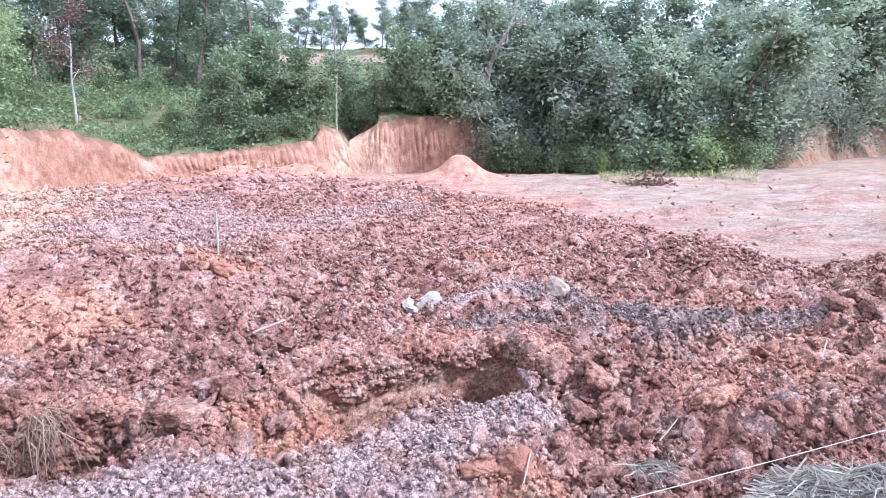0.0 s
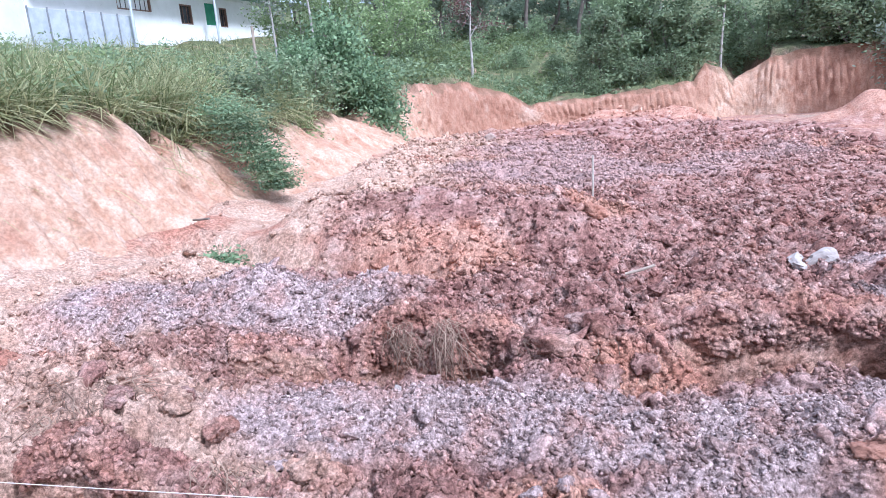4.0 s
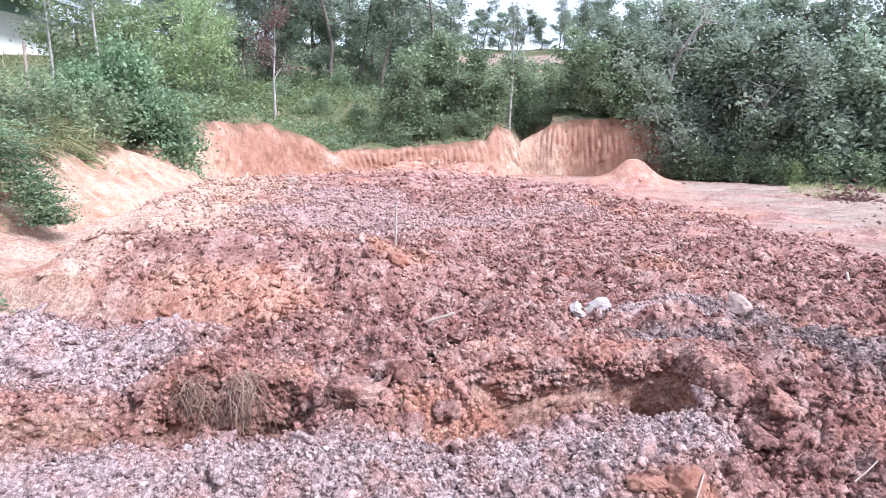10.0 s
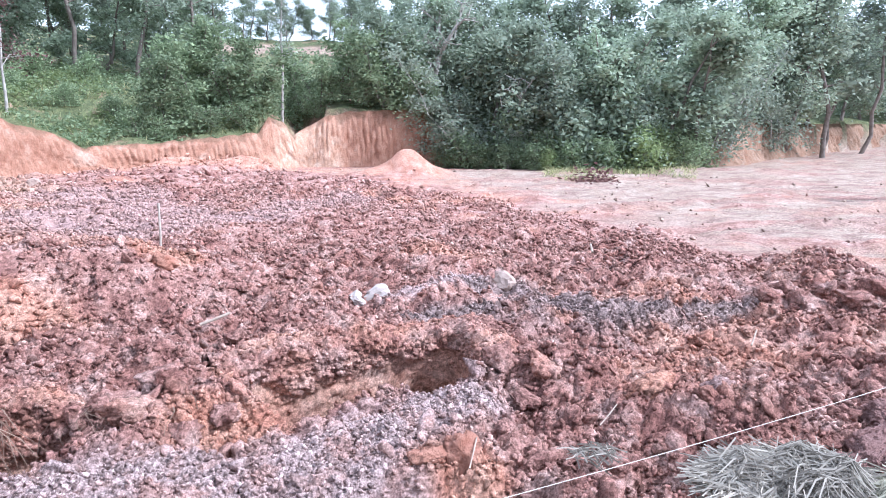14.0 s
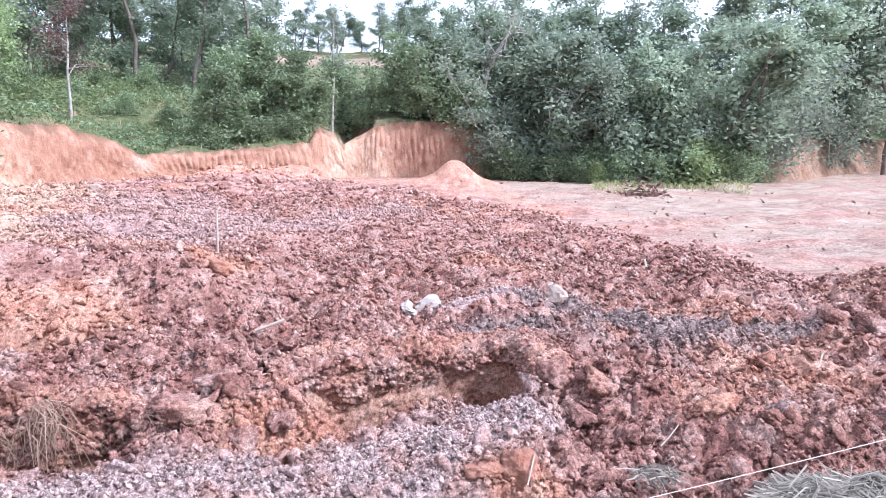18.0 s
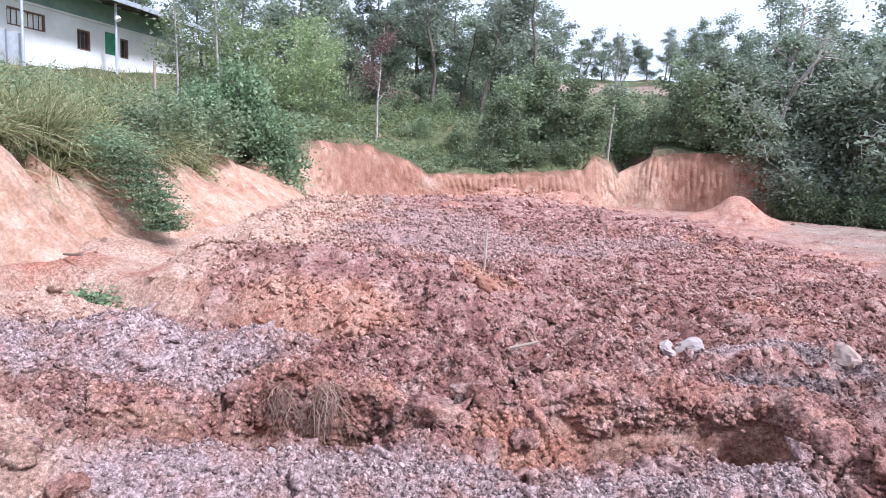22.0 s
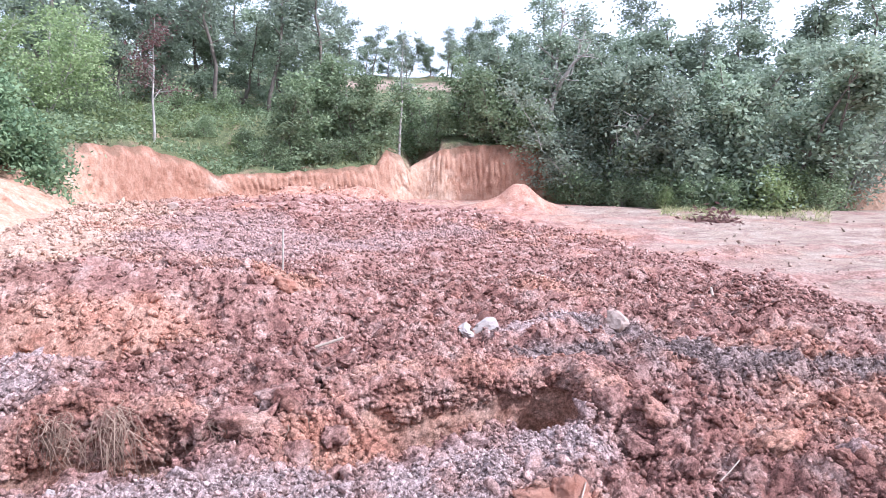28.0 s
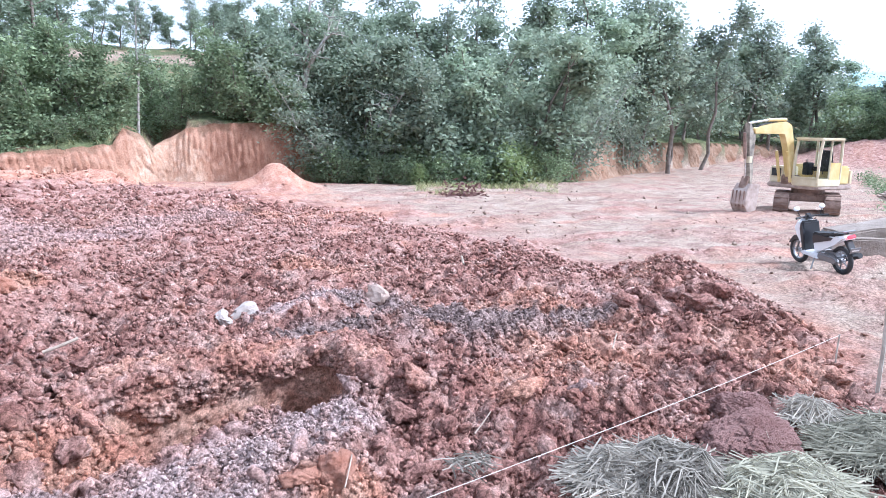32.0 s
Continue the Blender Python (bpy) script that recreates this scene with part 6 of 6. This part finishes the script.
    part("belt_cover", slab_of([(-0.1, 0.24), (-0.12, 0.38), (-0.62, 0.36), (-0.70, 0.28), (-0.6, 0.2)], 0.07, "x", -0.13, 0.03), GREY_METAL, sc)
    part("exhaust", rod([(0.14, -0.2, 0.2), (0.16, -0.45, 0.26), (0.17, -0.88, 0.40)], [0.03, 0.06, 0.055], 12), BLACK, sc)
    part("rear_fender", slab_of([(-0.72, 0.70), (-0.80, 0.70), (-0.98, 0.42), (-0.94, 0.40)], 0.14, "x", 0, 0.01), BLACK, sc)
    part("number_plate", box(0.20, 0.015, 0.13, (0, -0.96, 0.53), (28, 0, 0), 0.004), GREY_METAL, sc)
    part("plate_bars", box(0.15, 0.02, 0.04, (0, -0.962, 0.535), (28, 0, 0), 0.002), WHITE_GLOSS, sc)
    head = part("handlebar_cowl", box(0.22, 0.18, 0.14, (0, 0.36, 1.02), (-20, 0, 0), 0.05, 0.8), BLACK_GLOSS, sc)
    part("handlebar", rod([(-0.34, 0.24, 1.03), (-0.12, 0.34, 1.03), (0.12, 0.34, 1.03), (0.34, 0.24, 1.03)], 0.016), BLACK, head)
    for s in (-1, 1):
        part("grip", rod([(s * 0.24, 0.285, 1.03), (s * 0.36, 0.23, 1.03)], 0.022, 10), BLACK, head)
        part("mirror_stem", rod([(s * 0.22, 0.30, 1.04), (s * 0.27, 0.33, 1.16)], 0.008, 6), BLACK, head)
        m = bmesh.new()
        bmesh.ops.create_uvsphere(m, u_segments=16, v_segments=8, radius=1)
        bmesh.ops.transform(m, matrix=pose(s * 0.28, 0.33, 1.21, -10, 0, 0) @ Matrix.Diagonal((0.075, 0.022, 0.05, 1)), verts=m.verts)
        # the sky's reflection is put in as plain white gloss, no mirror surface
        part("mirror", m, WHITE_GLOSS, head, "rear mirror reflecting the sky", True)
    part("side_stand", rod([(-0.12, 0.0, 0.26), (-0.24, -0.04, 0.02)], 0.014), GREY_METAL, sc)
    return sc


bike = motor_scooter(10.10, 6.33, height_at(10.10, 6.33, False) + 0.0, -20)
bike.scale = (0.76, 0.76, 0.76)

# ---- concrete blocks and boards beside the scooter ----
CONCRETE = plain_material("old_concrete", (0.25, 0.20, 0.165), (0.42, 0.345, 0.29), 2.5, 0.95, bump=1.0, depth=0.05)
BOARD = plain_material("weathered_board", (0.24, 0.17, 0.13), (0.42, 0.33, 0.27), 9.0, 0.85)


def chunk(sx, sy, sz, m, seed, label):
    bm = box(sx, sy, sz, bevel=0.03)
    bmesh.ops.subdivide_edges(bm, edges=bm.edges[:], cuts=3, use_grid_fill=True)
    for v in bm.verts:
        v.co += Vector((noise.noise(v.co * 2 + Vector((seed, 0, 0))), noise.noise(v.co * 2 + Vector((0, seed, 0))), noise.noise(v.co * 2 + Vector((0, 0, seed))))) * 0.045
    ob = part("concrete_block", bm, CONCRETE, None, label)
    ob.matrix_basis = m
    return tagged(ob, category="concrete", group="concrete blocks")


z = height_at(11.9, 6.3, False)
chunk(1.15, 0.6, 0.40, pose(11.95, 6.57, z + 0.16, 0, 2, -28), 1, "thick broken concrete block lying in the yard")
chunk(1.2, 0.65, 0.22, pose(12.0, 6.79, z + 0.42, 4, -9, -26), 2, "tilted concrete slab resting on a block")
chunk(0.6, 0.6, 0.62, pose(12.45, 5.85, z + 0.28, 0, 6, -40), 3, "upright broken concrete block")
for k in range(6):
    bm = box(2.3, 0.13, 0.035, bevel=0.006)
    ob = part("board", bm, BOARD, None, "weathered board stacked on the concrete")
    ob.matrix_basis = pose(12.90 - 0.02 * k, 6.62 - 0.11 * k, z + 0.80 + 0.045 * (k % 3), 0, -7, 52 + 2 * k)
    tagged(ob, category="board", group="boards")

# ---- the house above the bank ----
PLASTER = plain_material("white_plaster", (0.72, 0.71, 0.67), (0.84, 0.83, 0.80), 0.9, 0.9, bump=0.15)
GREEN_PAINT = paint("green_paint", (0.20, 0.30, 0.24), (0.27, 0.37, 0.30), 0.6)
GREEN_DOOR = paint("green_door_paint", (0.03, 0.20, 0.10), (0.06, 0.27, 0.15), 0.5)
ROOF_IRON = paint("grey_roof_sheet", (0.46, 0.49, 0.52), (0.60, 0.62, 0.65), 0.5, 0.3)
SOFFIT = paint("dark_soffit", (0.10, 0.09, 0.08), (0.17, 0.15, 0.13), 0.8)
DARK_GLASS = paint("dark_window_glass", (0.03, 0.03, 0.035), (0.06, 0.06, 0.065), 0.15)
BROWN = paint("brown_frame", (0.16, 0.09, 0.06), (0.24, 0.14, 0.10), 0.6)

house = tagged(new("house"), "long white house with green upper wall and grey sheet roof", "house")
house.matrix_basis = pose(-21.6, 20.0, 3.9)
WALL_LEN = 16.8


def wall_with_holes(length, low, high, thick, holes):
    """An outer wall along +y at x = 0, with openings (from, to, bottom, top) through it."""
    bm = bmesh.new()
    ys = sorted({0, length, *[v for h in holes for v in h[:2]]})
    zs = sorted({low, high, *[v for h in holes for v in h[2:]]})
    for y1, y2 in zip(ys, ys[1:]):
        for z1, z2 in zip(zs, zs[1:]):
            if any(h[0] <= y1 and y2 <= h[1] and h[2] <= z1 and z2 <= h[3] for h in holes):
                continue
            b = bmesh.ops.create_cube(bm, size=1)["verts"]
            for v in b:
                v.co = Vector((v.co.x * thick, (y1 + y2) / 2 + v.co.y * (y2 - y1), (z1 + z2) / 2 + v.co.z * (z2 - z1)))
    bmesh.ops.remove_doubles(bm, verts=bm.verts, dist=1e-4)
    return bm


def along(az, x=-21.5):
    """How far along the house's front a bearing from the site's middle meets it."""
    return x / math.tan(radians(az)) - 20.0


holes = [(along(-41.2), along(-38.9), 1.75, 2.45), (along(-36.95), along(-36.1), 1.35, 2.25), (along(-35.15), along(-34.35), 1.40, 2.45), (along(-34.15), along(-33.6), 1.35, 2.3)]
part("wall", wall_with_holes(WALL_LEN, -0.6, 2.75, 0.2, holes), PLASTER, house)
part("wall", box(7.0, 0.2, 3.4, (-3.6, WALL_LEN - 0.1, 1.05), bevel=0.01), PLASTER, house)
part("wall", box(7.0, 0.2, 3.4, (-3.6, 0.1, 1.05), bevel=0.01), PLASTER, house)
part("wall", box(0.2, WALL_LEN, 3.4, (-7.0, WALL_LEN / 2, 1.05), bevel=0.01), PLASTER, house)
part("upper_wall", box(0.16, WALL_LEN, 0.95, (0.0, WALL_LEN / 2, 3.225), bevel=0.01), GREEN_PAINT, house, "grey-green boarded upper wall")
part("wall_trim", box(0.10, WALL_LEN, 0.10, (0.12, WALL_LEN / 2, 2.76), bevel=0.01), PLASTER, house)
roof = part("roof", box(9.2, WALL_LEN + 1.6, 0.10, (-2.9, WALL_LEN / 2 + 0.1, 4.35), (0, 8, 0), 0.02), ROOF_IRON, house, "grey corrugated sheet roof")
part("soffit", box(2.0, WALL_LEN + 1.4, 0.04, (0.75, WALL_LEN / 2 + 0.1, 3.74), (0, 8, 0), 0.01), SOFFIT, roof)
for k in range(40):
    part("roof_rib", box(9.2, 0.05, 0.035, (-2.9, 0.1 + k * (WALL_LEN + 1.0) / 40 - 0.3, 4.415), (0, 8, 0), 0.0), ROOF_IRON, roof)
for k in range(11):
    part("rafter", box(1.9, 0.07, 0.12, (0.75, 0.3 + k * 1.5, 3.66), (0, 8, 0), 0.01), SOFFIT, roof)
part("fascia", box(0.05, WALL_LEN + 1.6, 0.22, (1.72, WALL_LEN / 2 + 0.1, 3.65), bevel=0.01), ROOF_IRON, roof)
for az in (-40.3, -34.4):
    yy = along(az, -20.3)
    part("veranda_post", rod([(1.3, yy, -0.6), (1.3, yy, 3.6)], 0.06, 10), ROOF_IRON, house)
lamp_y = along(-34.4, -20.2)
part("lamp", rod([(1.45, lamp_y, 2.9), (1.55, lamp_y, 2.8)], 0.14, 12), PLASTER, house, "white round lamp on the post")
for k, (y1, y2, z1, z2) in enumerate(holes):
    mid, wide, tall = (y1 + y2) / 2, y2 - y1, z2 - z1
    if k == 2:
        part("shutter", box(0.06, wide - 0.04, tall - 0.02, (0.02, mid, (z1 + z2) / 2), bevel=0.01), GREEN_DOOR, house, "closed dark green shutter")
        continue
    win = part("window", box(0.04, wide, tall, (-0.05, mid, (z1 + z2) / 2), bevel=0.0), PLASTER if k == 0 else DARK_GLASS, house)
    for yy in (y1 + 0.03, y2 - 0.03):
        part("window_frame", box(0.12, 0.06, tall, (0.03, yy, (z1 + z2) / 2), bevel=0.008), BROWN, win)
    for zz in (z1 + 0.03, z2 - 0.03):
        part("window_frame", box(0.12, wide, 0.06, (0.03, mid, zz), bevel=0.008), BROWN, win)
    for q in range(1, 7 if k == 0 else 3):
        part("window_bar", box(0.03, 0.03, tall, (0.02, y1 + wide * q / (7 if k == 0 else 3), (z1 + z2) / 2), bevel=0.004), BROWN if k else SOFFIT, win)

annex = tagged(new("shed"), "small open shed with flat sheet roof beside the house", "shed")
annex.matrix_basis = pose(-21.8, 38.6, 4.6)
part("roof", box(3.2, 3.0, 0.12, (0, 0, 2.25), (0, 4, 0), 0.02), ROOF_IRON, annex)
part("wall", box(0.15, 2.6, 1.5, (-0.6, 0, 0.4), bevel=0.01), PLASTER, annex)
for sx in (-1.3, 1.3):
    for sy in (-1.2, 1.2):
        part("post", rod([(sx, sy, -0.8), (sx, sy, 2.2)], 0.06, 8), ROOF_IRON, annex)

tank = tagged(new("sheet_fence"), "low fence of dull grey metal sheets below the house", "fence")
tank.matrix_basis = pose(-20.6, 19.2, 3.6)
for k in range(6):
    part("sheet", box(0.03, 0.82, 1.5, (0, 0.42 + 0.84 * k, 0.9), bevel=0.004), ROOF_IRON, tank)
    part("fence_post", rod([(0.05, 0.84 * k, -0.3), (0.05, 0.84 * k, 1.7)], 0.03, 6), GREY_METAL, tank)

# ---- pole below the house, far sheds ----
x, y = 19.0 * math.sin(radians(-31.8)), 19.0 * math.cos(radians(-31.8))
z = height_at(x, y, False)
tagged(part("pole", rod([(x, y, z - 0.2), (x, y, z + 1.9)], 0.035, 8), WOOD_PALE, None, "thin pale pole standing in the grass"), category="pole")

BLUE_ROOF = paint("pale_blue_roof", (0.36, 0.56, 0.66), (0.46, 0.66, 0.75), 0.5)
BLUE_WALL = paint("blue_wall", (0.05, 0.20, 0.46), (0.09, 0.27, 0.55), 0.6)
far_house = tagged(new("distant_house"), "distant low house with pale blue roof", "house")
far_house.matrix_basis = pose(69.2, 36.0, 2.6, 0, 0, -63)
part("wall", box(10, 6, 4.2, (0, 0, 2.1), bevel=0.02), PLASTER, far_house)
part("roof", box(11, 4.2, 0.15, (0, -1.9, 5.0), (24, 0, 0), 0.02), BLUE_ROOF, far_house)
part("roof", box(11, 4.2, 0.15, (0, 1.9, 5.0), (-24, 0, 0), 0.02), BLUE_ROOF, far_house)
for k in range(4):
    w = part("window", box(1.1, 0.1, 1.0, (-3.6 + 2.4 * k, -3.02, 2.9), bevel=0.01), DARK_GLASS, far_house)
    part("window_frame", box(1.25, 0.06, 0.1, (-3.6 + 2.4 * k, -3.06, 2.35), bevel=0.01), PLASTER, w)
hall = tagged(new("blue_shed"), "tall blue sheet-clad shed beyond the yard", "shed")
hall.matrix_basis = pose(56.5, 25.4, 0.9, 0, 0, -62)
part("wall", box(7.5, 8, 6.4, (0, 0, 3.0), bevel=0.02), BLUE_WALL, hall)
part("roof", box(8.0, 8.6, 0.2, (0, 0, 6.3), (0, 4, 0), 0.02), BLUE_ROOF, hall)
for k in range(18):
    part("wall_rib", box(0.06, 0.05, 6.2, (-3.6 + 0.42 * k, -4.02, 3.0), bevel=0.0), BLUE_WALL, hall)
